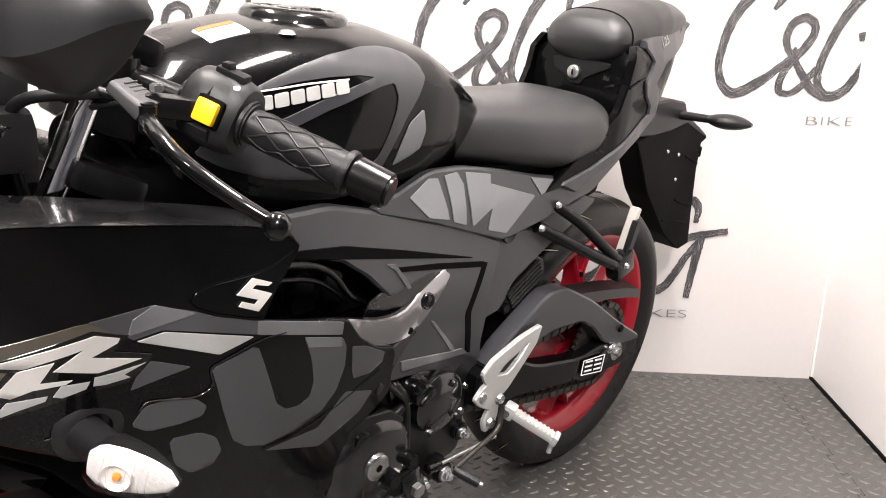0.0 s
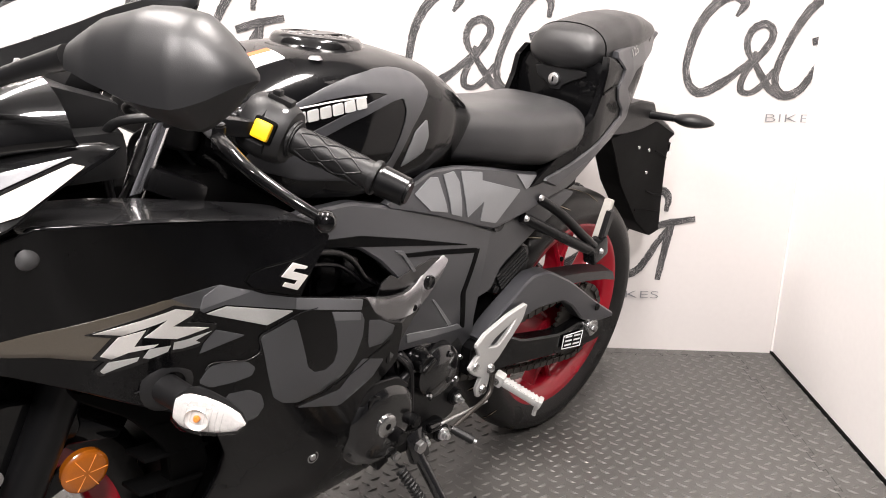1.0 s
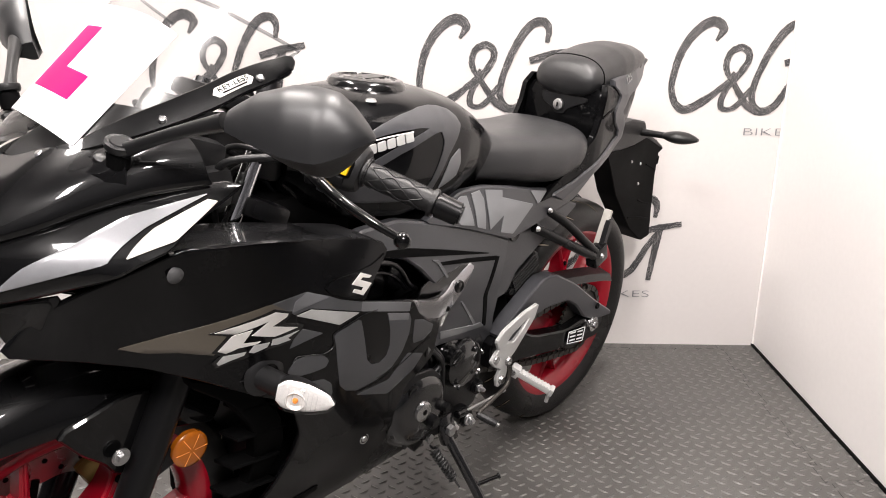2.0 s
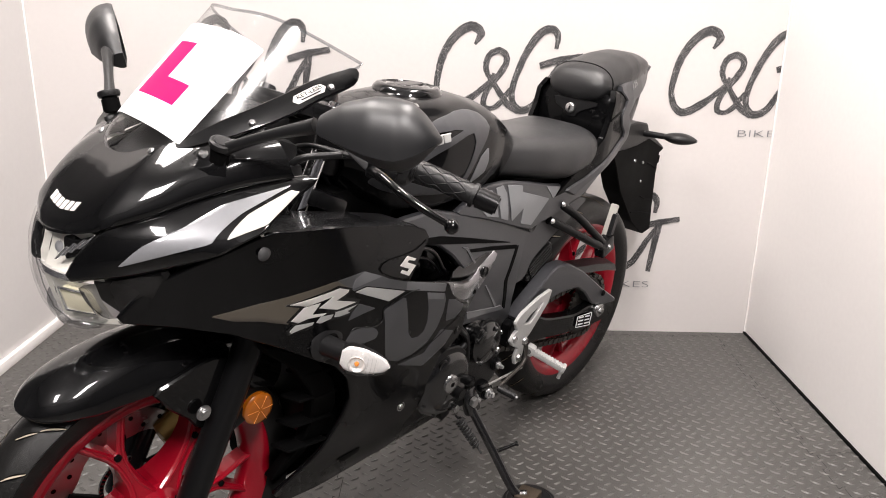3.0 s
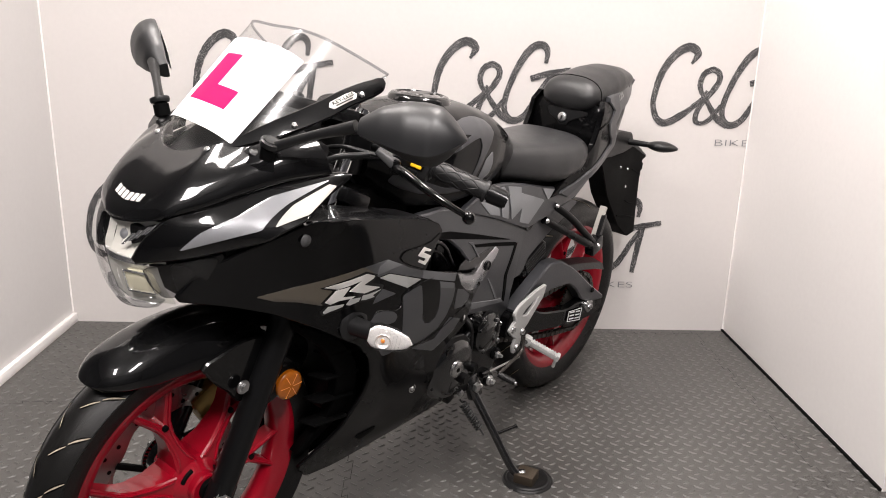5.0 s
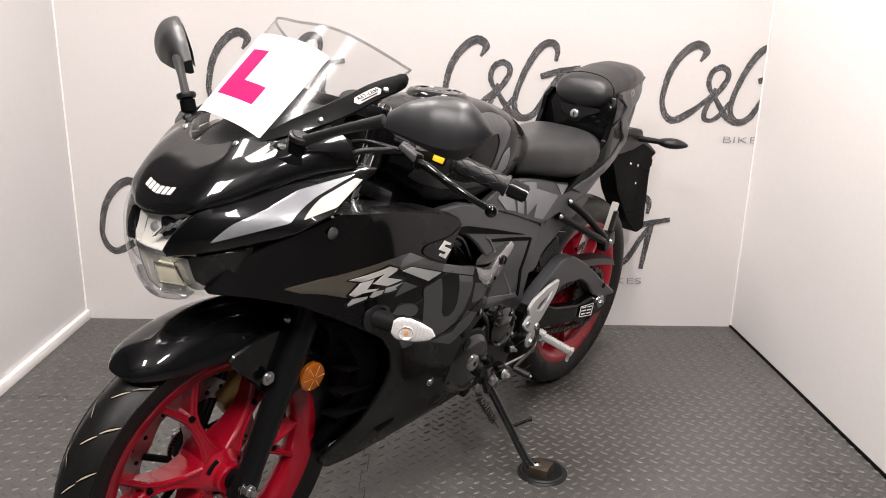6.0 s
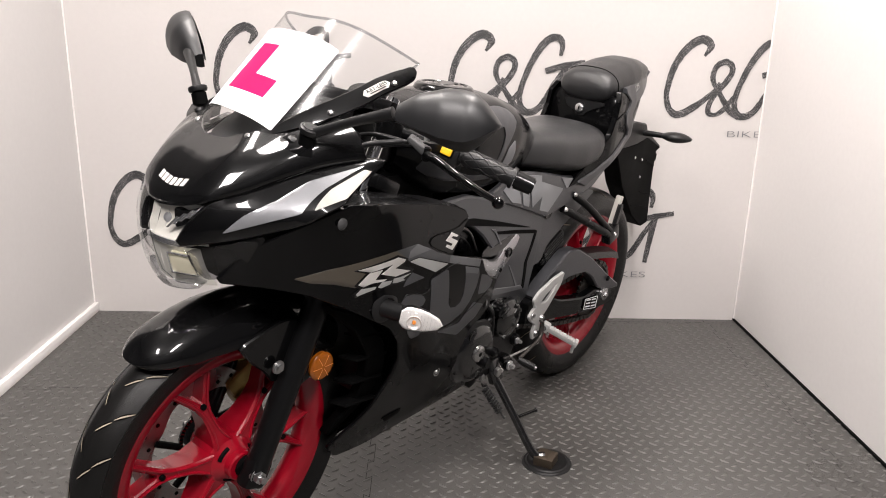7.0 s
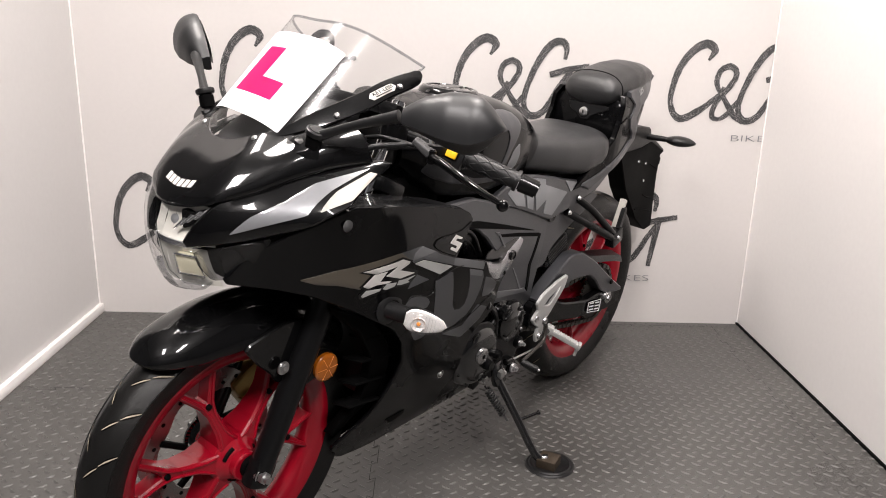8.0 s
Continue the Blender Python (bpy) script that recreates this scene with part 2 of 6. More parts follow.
def loft(rings, closed=True, caps=True):
    bm = bmesh.new()
    vs = [[bm.verts.new(p) for p in ring] for ring in rings]
    n = len(vs[0])
    for a, b in zip(vs, vs[1:]):
        for k in range(n if closed else n - 1):
            j = (k + 1) % n
            bm.faces.new((a[k], a[j], b[j], b[k]))
    if caps and closed:
        bm.faces.new(vs[0][::-1])
        bm.faces.new(vs[-1])
    bmesh.ops.remove_doubles(bm, verts=bm.verts, dist=1e-5)
    return bm


def rounded(outline, ratio=0.18, passes=2):
    """Cut the corners of an outline softly."""
    p = [Vector(q) for q in outline]
    for _ in range(passes):
        out = []
        for i, a in enumerate(p):
            b = p[(i + 1) % len(p)]
            out += [a.lerp(b, ratio), a.lerp(b, 1 - ratio)]
        p = out
    return p


def sheet(outline, place, thick=0.004, bevel=0.002, step=0.03, lift=0.0, holes=(), soft=0.12, passes=1):
    """A panel: an outline in two coordinates laid on a surface place(a, b, out), with a rounded rim and a turned-in edge."""
    bm = bmesh.new()
    edges = []
    for loop in (outline, *holes):
        pts = rounded([(a, b) for a, b in loop], soft, passes) if soft else [Vector(q) for q in loop]
        vs = [bm.verts.new((p[0], 0, p[1])) for p in pts]
        edges += [bm.edges.new((vs[i], vs[(i + 1) % len(vs)])) for i in range(len(vs))]
    bmesh.ops.triangle_fill(bm, use_beauty=True, use_dissolve=False, edges=edges, normal=(0, 1, 0))
    for _ in range(6):
        long = [e for e in bm.edges if e.calc_length() > step]
        if not long:
            break
        bmesh.ops.subdivide_edges(bm, edges=long, cuts=1)
        bmesh.ops.triangulate(bm, faces=[f for f in bm.faces if len(f.verts) > 3])
        bmesh.ops.beautify_fill(bm, faces=bm.faces[:], edges=[e for e in bm.edges if len(e.link_faces) == 2])
    for v in bm.verts:
        v.co.y = lift
    rim = [e for e in bm.edges if len(e.link_faces) == 1]
    out = {}
    for e in rim:
        mid = (e.verts[0].co + e.verts[1].co) / 2
        d = e.verts[1].co - e.verts[0].co
        n = Vector((d.z, 0, -d.x))
        if n.length < 1e-9:
            continue
        n.normalize()
        if n.dot(e.link_faces[0].calc_center_median() - mid) > 0:
            n = -n
        for v in e.verts:
            out[v] = out.get(v, Vector()) + n
    for k, (grow, sink) in enumerate(((bevel, bevel), (0.0, thick))):
        got = bmesh.ops.extrude_edge_only(bm, edges=rim)
        fresh = [g for g in got["geom"] if isinstance(g, bmesh.types.BMVert)]
        rim = [g for g in got["geom"] if isinstance(g, bmesh.types.BMEdge)]
        moved = {}
        for v in fresh:
            src = None
            for e in v.link_edges:
                o = e.other_vert(v)
                if o in out:
                    src = o
            n = out.get(src, Vector())
            n = n.normalized() if n.length > 1e-6 else n
            v.co += n * grow
            v.co.y -= sink
            moved[v] = n
        out = moved
    for v in bm.verts:
        v.co = Vector(place(v.co.x, v.co.z, v.co.y))
    return bm


def script(text, size, m, mat, parent=None, name="lettering", stretch=1.0, depth=0.0004, label="", thin=0.0):
    """Raised printed characters in the built-in font."""
    cu = bpy.data.curves.new(name, "FONT")
    cu.body, cu.size, cu.extrude, cu.align_x, cu.align_y = text, size, depth, "CENTER", "CENTER"
    cu.offset = -thin
    tmp = bpy.data.objects.new(name, cu)
    me = bpy.data.meshes.new_from_object(tmp)
    bpy.data.objects.remove(tmp)
    bpy.data.curves.remove(cu)
    me.transform(m @ Matrix.Diagonal((stretch, 1, 1, 1)))
    me.materials.clear()
    me.materials.append(mat)
    ob = new(name, me)
    ob.parent = parent
    if label:
        tagged(ob, label)
    return ob


# ---- the booth: floor, walls, ceiling, lamps ----
floor = tagged(part("floor", box((0, 0.4, -0.024), (2.6, 4.8, 0.042), bevel=0.0), DARK), "dark grey interlocking rubber floor mats", "floor", kind="structure")


PITCH = 1.22 / 16


def mat_tile(x0, x1, y0, y1):
    """The upper face of one mat with dovetailed sides, let into the underlay; the teeth keep one rhythm over the whole floor."""
    bm = bmesh.new()
    h, g = 0.008, 0.0015

    def quad(*pts, z=0.0):
        bm.faces.new([bm.verts.new((x, y, z)) for x, y in pts])
    quad((x0 + h, y0 + h), (x1 - h, y0 + h), (x1 - h, y1 - h), (x0 + h, y1 - h))
    for i in range(round((y1 - y0) / PITCH)):
        s = y0 + i * PITCH
        odd = round((s - 2.66) / PITCH) % 2
        a, b, c, e = s + .06 * PITCH + g, s - .06 * PITCH + g, s + 1.06 * PITCH - g, s + .94 * PITCH - g
        if odd:
            quad((x1 - h, a), (x1 + h - g, b), (x1 + h - g, c), (x1 - h, e))
        else:
            quad((x0 - h + g, b), (x0 + h, a), (x0 + h, e), (x0 - h + g, c))
    for i in range(round((x1 - x0) / PITCH)):
        s = x0 + i * PITCH
        odd = round((s + 0.14) / PITCH) % 2
        a, b, c, e = s + .06 * PITCH + g, s - .06 * PITCH + g, s + 1.06 * PITCH - g, s + .94 * PITCH - g
        if odd:
            quad((a, y1 - h), (e, y1 - h), (c, y1 + h - g), (b, y1 + h - g), z=-.0003)
        else:
            quad((b, y0 - h + g), (c, y0 - h + g), (e, y0 + h), (a, y0 + h), z=-.0003)
    return bm


def mat_column(x0, nx, tops):
    return [(x0, x0 + nx * PITCH, 2.66 - b * PITCH, 2.66 - a * PITCH) for a, b in tops]


TILES = mat_column(-1.36, 16, ((-3, 8), (8, 24), (24, 40), (40, 56))) + mat_column(-0.14, 16, ((-3, 0), (0, 16), (16, 32), (32, 48), (48, 56))) + mat_column(1.08, 3, ((-3, 10), (10, 26), (26, 42), (42, 56)))
for t in TILES:
    part("mat_tile", mat_tile(*t), FOAM, floor, angle=20)


def leaf_field():
    """Raised leaf-shaped treads of the mats, alternating in direction."""
    bm = bmesh.new()
    P = 0.041
    for i in range(-32, 31):
        for j in range(-76, 132):
            x, y = i * P + (P / 2 if j % 2 else 0), j * P * 0.5
            if not (WALL_L < x < WALL_R and -1.56 < y < WALL_Y - 0.01):
                continue
            a = radians(38 if j % 2 else -38)
            c, s = math.cos(a), math.sin(a)
            ring = []
            for u, v in ((-0.0130, 0), (-0.0065, 0.0042), (0.0065, 0.0042), (0.0130, 0), (0.0065, -0.0042), (-0.0065, -0.0042)):
                w = v + 22 * u * u
                ring.append(bm.verts.new((x + u * c - w * s, y + u * s + w * c, 0.0003)))
            r2 = [bm.verts.new((x + u * c - 22 * u * u * s, y + u * s + 22 * u * u * c, 0.0028)) for u in (-0.0065, 0.0065)]
            bm.faces.new((ring[0], r2[0], ring[1]))
            bm.faces.new((ring[1], r2[0], r2[1], ring[2]))
            bm.faces.new((ring[2], r2[1], ring[3]))
            bm.faces.new((ring[3], r2[1], ring[4]))
            bm.faces.new((ring[4], r2[1], r2[0], ring[5]))
            bm.faces.new((ring[5], r2[0], ring[0]))
    return bm


tagged(part("tread_relief", leaf_field(), TREADM, floor, angle=60), kind="stuff")


def wall(name, c, size, mat, label):
    return tagged(part(name, box(c, size, bevel=0.0), mat), label, "wall", kind="structure")


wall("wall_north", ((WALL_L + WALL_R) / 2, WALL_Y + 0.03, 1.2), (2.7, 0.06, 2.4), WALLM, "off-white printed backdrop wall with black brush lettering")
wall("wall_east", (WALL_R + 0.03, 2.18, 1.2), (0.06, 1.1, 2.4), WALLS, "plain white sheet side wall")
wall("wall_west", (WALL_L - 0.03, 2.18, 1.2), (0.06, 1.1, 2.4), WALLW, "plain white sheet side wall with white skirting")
# Unseen walls and ceiling, added to close the room and feed the reflections.
wall("wall_south", (0, BACK_Y - 0.05, 1.4), (6.0, 0.1, 2.8), BACKM, "unseen dark grey wall added behind the booth")
wall("wall_southeast", (3.0, 0.4, 1.4), (0.1, 4.7, 2.8), BACKM, "unseen dark grey wall added beside the booth")
wall("wall_southwest", (-3.0, 0.4, 1.4), (0.1, 4.7, 2.8), BACKM, "unseen dark grey wall added beside the booth")
tagged(part("ground", box((0, 0.4, -0.055), (6.2, 4.9, 0.02), bevel=0.0), BACKM), "grey concrete floor under the mats", "floor", kind="structure")
tagged(part("ceiling", box((0, 0.4, CEIL + 0.05), (6.2, 4.9, 0.1), bevel=0.0), CEILM), "unseen pale grey ceiling", "ceiling", kind="structure")

skirt = part("baseboard", box((WALL_L + 0.008, 2.165, 0.018), (0.018, 1.07, 0.036), bevel=0.006), WALLS)
tagged(skirt, "white rounded skirting along the side sheet", "baseboard", kind="structure")
seal = part("trim", box((WALL_R - 0.004, 2.165, 0.004), (0.008, 1.07, 0.008), bevel=0.002), DARK)
tagged(seal, "dark gap strip under the side sheet", "trim", kind="structure")
tagged(part("trim", tube([(WALL_R - 0.003, WALL_Y - 0.003, 0), (WALL_R - 0.003, WALL_Y - 0.003, 2.4)], 0.003), WALLS), "white corner bead between two sheets", "trim", kind="structure")
tagged(part("trim", tube([(WALL_L + 0.002, WALL_Y - 0.003, 0.036), (WALL_L + 0.002, WALL_Y - 0.003, 2.4)], 0.003), WALLS), "white corner bead between two sheets", "trim", kind="structure")


# brush strokes of the wall print: one mark, repeated in staggered rows
def stroke(points, widths, rnd):
    """A flat brush ribbon with ragged edges, in the wall's plane."""
    pts = curve([(x, 0, z) for x, z in points], 9)
    bm = bmesh.new()
    uv = bm.loops.layers.uv.new("UVMap")
    rows = []
    run = 0.0
    for i, p in enumerate(pts):
        d = (pts[min(i + 1, len(pts) - 1)] - pts[max(i - 1, 0)]).normalized()
        n = Vector((-d.z, 0, d.x))
        f = i / (len(pts) - 1) * (len(widths) - 1)
        k = min(int(f), len(widths) - 2)
        w = widths[k] + (widths[k + 1] - widths[k]) * (f - k)
        if i:
            run += (p - pts[i - 1]).length
        a = bm.verts.new(p + n * (w / 2 + rnd.uniform(-1, 1) * 0.0011))
        b = bm.verts.new(p - n * (w / 2 + rnd.uniform(-1, 1) * 0.0011))
        rows.append((a, b, run))
    for (a, b, r), (c, d, s) in zip(rows, rows[1:]):
        f = bm.faces.new((a, b, d, c))
        for l, q in zip(f.loops, ((r, 0), (r, 1), (s, 1), (s, 0))):
            l[uv].uv = (q[0] * 2.2, q[1])
    return bm


def wall_mark(x0, z0):
    """The shop's sweeping brush mark with a small line of thin lettering under it."""
    rnd = random.Random(5)
    ob = thing("wall_print", "black dry-brush mark printed on the white wall", "wall print", pose(x0, WALL_Y - 0.0015, z0), "wall prints")
    shapes = [
        ([(.131, .214), (.143, .231), (.150, .248), (.138, .264), (.115, .269), (.082, .252), (.051, .218), (.026, .169), (.014, .117), (.010, .073), (.023, .029), (.049, .008), (.077, .014), (.111, .034), (.144, .059), (.186, .099), (.196, .124)],
         [.008, .018, .026, .030, .030, .029, .026, .024, .021, .019, .021, .026, .027, .026, .020, .014, .008]),
        ([(.281, .001), (.244, .024), (.218, .059), (.195, .094), (.175, .123), (.170, .154), (.184, .184), (.212, .195), (.234, .180), (.235, .155), (.221, .129), (.198, .099), (.175, .067), (.165, .031), (.171, .013), (.195, .010), (.220, .028), (.241, .057), (.253, .075)],
         [.020, .022, .020, .016, .018, .020, .021, .022, .021, .021, .022, .021, .020, .020, .018, .016, .018, .017, .012]),
        ([(.396, .203), (.400, .240), (.390, .260), (.373, .265), (.347, .255), (.322, .227), (.297, .184), (.280, .144), (.265, .100), (.258, .056), (.263, .028), (.282, .006), (.309, .008), (.333, .025), (.352, .056), (.378, .104), (.410, .152)],
         [.012, .020, .024, .025, .026, .025, .023, .022, .020, .020, .021, .025, .025, .023, .021, .020, .018]),
        ([(.415, .165), (.405, .095), (.391, -.010)], [.024, .022, .018]),
        ([(.345, .150), (.414, .170), (.484, .183)], [.020, .022, .017]),
    ]
    for k, (pts, ws) in enumerate(shapes):
        bm = stroke(pts, ws, rnd)
        for v in bm.verts:
            v.co.y -= k * 0.0004
        part("brush_stroke", bm, INK, ob, angle=180)
    script("BIKES", 0.0335, pose(0.321, -0.001, -0.0595, 90, 0, 0), PRINT, ob, stretch=2.0, label="thin grey printed capitals", thin=0.0007)
    return ob


mark = wall_mark(0.060, 0.780)
for x0, z0 in ((-0.7635, 0.786), (0.834, 0.780), (-1.181, 0.260), (-0.374, 0.250), (0.4335, 0.239),
               (-1.181, 1.325), (-0.374, 1.325), (0.4335, 1.325)):
    copy_thing(mark, pose(x0, WALL_Y - 0.0015, z0))


# strip lamps under the ceiling
def strip_lamp(x, y, rz, watts, tint, length=0.9):
    ob = thing("ceiling_lamp", "white LED panel lamp under the ceiling", "ceiling lamp", pose(x, y, CEIL - 0.12, 0, 0, rz), "ceiling lamps")
    part("housing", box((0, 0, 0.045), (length, 0.30, 0.05), bevel=0.008), WHITEP, ob)
    part("diffuser", box((0, 0, 0.012), (length - 0.03, 0.27, 0.02), bevel=0.006), LAMP, ob, "glowing white diffuser")
    for sx in (-1, 1):
        part("hanger", rod((sx * length * 0.4, 0, 0.06), (sx * length * 0.4, 0, 0.12), 0.006), STEEL, ob)
    la = bpy.data.lights.new("lamp_light", "AREA")
    la.shape, la.size, la.size_y, la.energy, la.color = "RECTANGLE", length, 0.26, watts, tint
    lo = new("lamp_light", la)
    lo.parent = ob
    lo.matrix_basis = pose(0, 0, -0.012)
    return ob


for x, y, rz, watts, tint in ((-0.66, 1.50, 90, 32, (1, .905, .865)), (0.62, 1.50, 90, 40, (1, .905, .865)), (-0.75, -0.60, 90, 68, (1, .925, .91)), (0.85, -0.60, 90, 88, (1, .925, .91))):
    strip_lamp(x, y, rz, watts, tint)


# ---- the motorcycle: x forward from the rear contact, y to its left, z up ----
BIKE = thing("motorcycle", "black sports motorcycle with red wheels leaning on its side stand", "motorcycle", pose(0.4217, 2.254, 0, -5.92, 0, -130.02))


def grid(xs, zs, rows):
    """A smooth surface height over x and z from a small table."""
    xs, zs, rows = np.array(xs), np.array(zs), np.array(rows)

    def raw(x, z):
        x, z = min(max(x, xs[0]), xs[-1]), min(max(z, zs[0]), zs[-1])
        i = min(max(int(np.searchsorted(xs, x)) - 1, 0), len(xs) - 2)
        j = min(max(int(np.searchsorted(zs, z)) - 1, 0), len(zs) - 2)
        u, v = (x - xs[i]) / (xs[i + 1] - xs[i]), (z - zs[j]) / (zs[j + 1] - zs[j])
        return (rows[j, i] * (1 - u) + rows[j, i + 1] * u) * (1 - v) + (rows[j + 1, i] * (1 - u) + rows[j + 1, i + 1] * u) * v

    # a finer table, softened, and read between its places
    step = .005
    gx, gz = np.arange(xs[0], xs[-1] + step, step), np.arange(zs[0], zs[-1] + step, step)
    t = np.array([[raw(x, z) for x in gx] for z in gz])
    w = np.exp(-(np.arange(-11, 12) / 6.5) ** 2)
    w /= w.sum()
    t = np.apply_along_axis(lambda r: np.convolve(np.pad(r, 11, mode="edge"), w, mode="valid"), 1, t)
    t = np.apply_along_axis(lambda r: np.convolve(np.pad(r, 11, mode="edge"), w, mode="valid"), 0, t)

    def f(x, z):
        u, v = min(max((x - gx[0]) / step, 0), len(gx) - 1.001), min(max((z - gz[0]) / step, 0), len(gz) - 1.001)
        i, j = int(u), int(v)
        u, v = u - i, v - j
        return float((t[j, i] * (1 - u) + t[j, i + 1] * u) * (1 - v) + (t[j + 1, i] * (1 - u) + t[j + 1, i + 1] * u) * v)
    return f


# half-width of the fairing's flank
flank = grid([0.40, 0.55, 0.75, 0.95, 1.1, 1.2, 1.3, 1.4], [0.15, 0.20, 0.28, 0.34, 0.45, 0.55, 0.62, 0.70, 0.78, 0.84], [
    [.03, .03, .03, .03, .02, .015, .01, .01],
    [.065, .07, .075, .07, .05, .04, .03, .02],
    [.09, .10, .11, .11, .095, .08, .06, .04],
    [.10, .115, .128, .132, .120, .10, .08, .05],
    [.11, .13, .15, .162, .160, .14, .10, .05],
    [.11, .15, .175, .190, .187, .16, .11, .06],
    [.11, .155, .19, .203, .200, .168, .12, .07],
    [.10, .15, .19, .207, .215, .19, .145, .085],
    [.10, .14, .185, .197, .217, .215, .18, .11],
    [.10, .13, .175, .190, .215, .232, .195, .13]])


def on_flank(x, z, d):
    return (x, flank(x, z) + d, z)


def true_normals(ob, s):
    """Shade the fairing's skin by the surface itself, not by its triangles."""
    ns = []
    for v in ob.data.vertices:
        x, y, z = v.co.x, v.co.y * s, v.co.z
        if abs(y - flank(x, z)) > .0016:
            ns.append((0, 0, 0))
            continue
        n = Vector((flank(x - .012, z) - flank(x + .012, z), .024, flank(x, z - .012) - flank(x, z + .012))).normalized()
        ns.append((n.x, n.y * s, n.z))
    ob.data.normals_split_custom_set_from_vertices(ns)
    return ob


def on_cover(x, z, d):
    return (x, 0.088 + 0.09 * (x - 0.40) + 0.02 * math.sin((z - 0.4) * 9) + d, z)


def on_side(x, z, d):
    return (x, float(np.interp(x, [-0.2, 0, 0.25, 0.45, 0.7], [0.066, 0.080, 0.102, 0.117, 0.122])) - max(0, z - 0.70) * 0.15 + d, z)


def at(y):
    return lambda x, z, d: (x, y + d, z)


def nose_x(y, z):
    xn = float(np.interp(z, [.62, .65, .68, .72, .76, .80, .836, .87, .903, .93, 1.0], [1.37, 1.405, 1.425, 1.438, 1.440, 1.430, 1.402, 1.364, 1.326, 1.295, 1.2]))
    a = float(np.interp(z, [.64, .695, .75, .82, .867, .91, .95], [8, 6.8, 4.5, 3.0, 4.2, 5, 5]))
    return xn - a * y * y


def on_nose(y, z, d):
    s = max(-0.22, min(0.22, y))
    x = sum(nose_x(s, z + e) for e in (-0.02, -0.01, 0, 0.01, 0.02)) / 5
    n = Vector((1, 2 * 3.5 * s, 0.35)).normalized()
    return (x + n.x * d, y + n.y * d, z + n.z * d)


def both(name, bm_maker, mat, parent=BIKE, label=""):
    a = part(name, bm_maker(), mat, parent, label)
    b = part(name, flip(bm_maker()), mat, parent, label)
    return a, b


# -- wheels --
def wheel(name, cx, cz, R, tw, rw, disc_y, disc_r, turn0, grooves):
    o = (cx, 0, cz)
    rim = lathe([(.231, rw), (.233, rw - .004), (.215, rw - .010), (.206, rw * .45), (.206, -rw * .45), (.215, -rw + .010), (.233, -rw + .004), (.231, -rw),
                 (.222, -rw + .001), (.204, -rw + .012), (.195, -rw * .4), (.193, 0), (.195, rw * .4), (.204, rw - .012), (.222, rw - .001)], o, closed=True, segs=96)
    hub = lathe([(0.016, .066), (.026, .066), (.029, .063), (.029, .050), (.034, .047), (.040, .038), (.046, .035), (.052, .028), (.052, -.028), (.046, -.035), (.034, -.047), (.029, -.050), (.026, -.062), (.016, -.062)], o, segs=48, closed=True)
    w = part(name, rim, RED, BIKE, "glossy red cast alloy wheel")
    hb = part("hub", hub, RED, w)
    for k in range(3):
        th = radians(turn0 + 38 + k * 120)
        part("hub_slot", tube([Vector((cx + .0365 * math.cos(th + t), .0425, cz + .0365 * math.sin(th + t))) for t in np.linspace(-.38, .38, 9)], .0042, 8), DARK, hb)
    Y = [(.040, .020), (.075, .0095), (.115, .0075), (.140, .0130), (.199, .0415), (.203, .0375), (.164, .0165), (.142, .0045), (.142, -.0045),
         (.164, -.0165), (.203, -.0375), (.199, -.0415), (.140, -.0130), (.115, -.0075), (.075, -.0095), (.040, -.020)]
    for k in range(6):
        th = radians(turn0 + k * 60)

        def flat(sgn):
            def f(a, b, d):
                depth = float(np.interp(a, [.040, .06, .10, .15, .20], [.036, .030, .023, .017, .017]))
                y = sgn * max(0.0, depth + d)
                return (cx + a * math.cos(th) - b * math.sin(th), y, cz + a * math.sin(th) + b * math.cos(th))
            return f
        arms = [sheet(Y, flat(sg), .05, .003, .05, soft=.08) for sg in (1, -1)]
        bm = join(*arms)
        bmesh.ops.remove_doubles(bm, verts=bm.verts, dist=1e-5)
        part("spoke", bm, RED, w)
        # raised edges of the arms, and the dark eye where they part
        for sg in (1, -1):
            edge = [flat(1)(a, sg * b, .0005) for a, b in ((.048, .0150), (.075, .0075), (.112, .0060), (.140, .0108), (.170, .0245), (.198, .0385))]
            part("spoke_edge", tube(curve(edge, 4), .0030, 8), RED, w)
        part("spoke_eye", lathe([(0, .0235), (.0040, .0235), (.0055, .0225), (.0060, .018)], (cx + .137 * math.cos(th), 0, cz + .137 * math.sin(th)), "y", 14), DARK, w)
    prof = [(.222, -rw + .006), (.236, -rw - .004), (.252, -tw * .93), (.268, -tw), (R - .022, -tw * .90), (R - .010, -tw * .66), (R - .0025, -tw * .33), (R, 0)]
    prof += [(r, -y) for r, y in prof[-2::-1]]
    prof += [(.210, rw * .6), (.208, 0), (.210, -rw * .6)]
    part("tyre", lathe(prof, o, closed=True, segs=120), RUBBER, w, "worn black rubber tyre")

    def crown(a, y):
        f = abs(y) / tw
        r = float(np.interp(f, [0, .33, .66, .90, 1.0], [R, R - .0025, R - .010, R - .022, .268])) + .0006
        return Vector((cx + r * math.cos(a), y, cz + r * math.sin(a)))

    def groove(half):
        bm = bmesh.new()
        for k in range(grooves):
            for side in (-1, 1):
                a0 = 2 * math.pi * (k + (0.5 if side < 0 else 0)) / grooves
                for y0, y1, sweep, off in ((.10, .50, .085, 0.0), (.52, .90, .085, .10)):
                    row = []
                    for i in range(7):
                        f = i / 6
                        y = side * tw * (y0 + (y1 - y0) * f)
                        a = a0 + off + sweep * f
                        wdt = half * math.sin(math.pi * (0.15 + 0.7 * f))
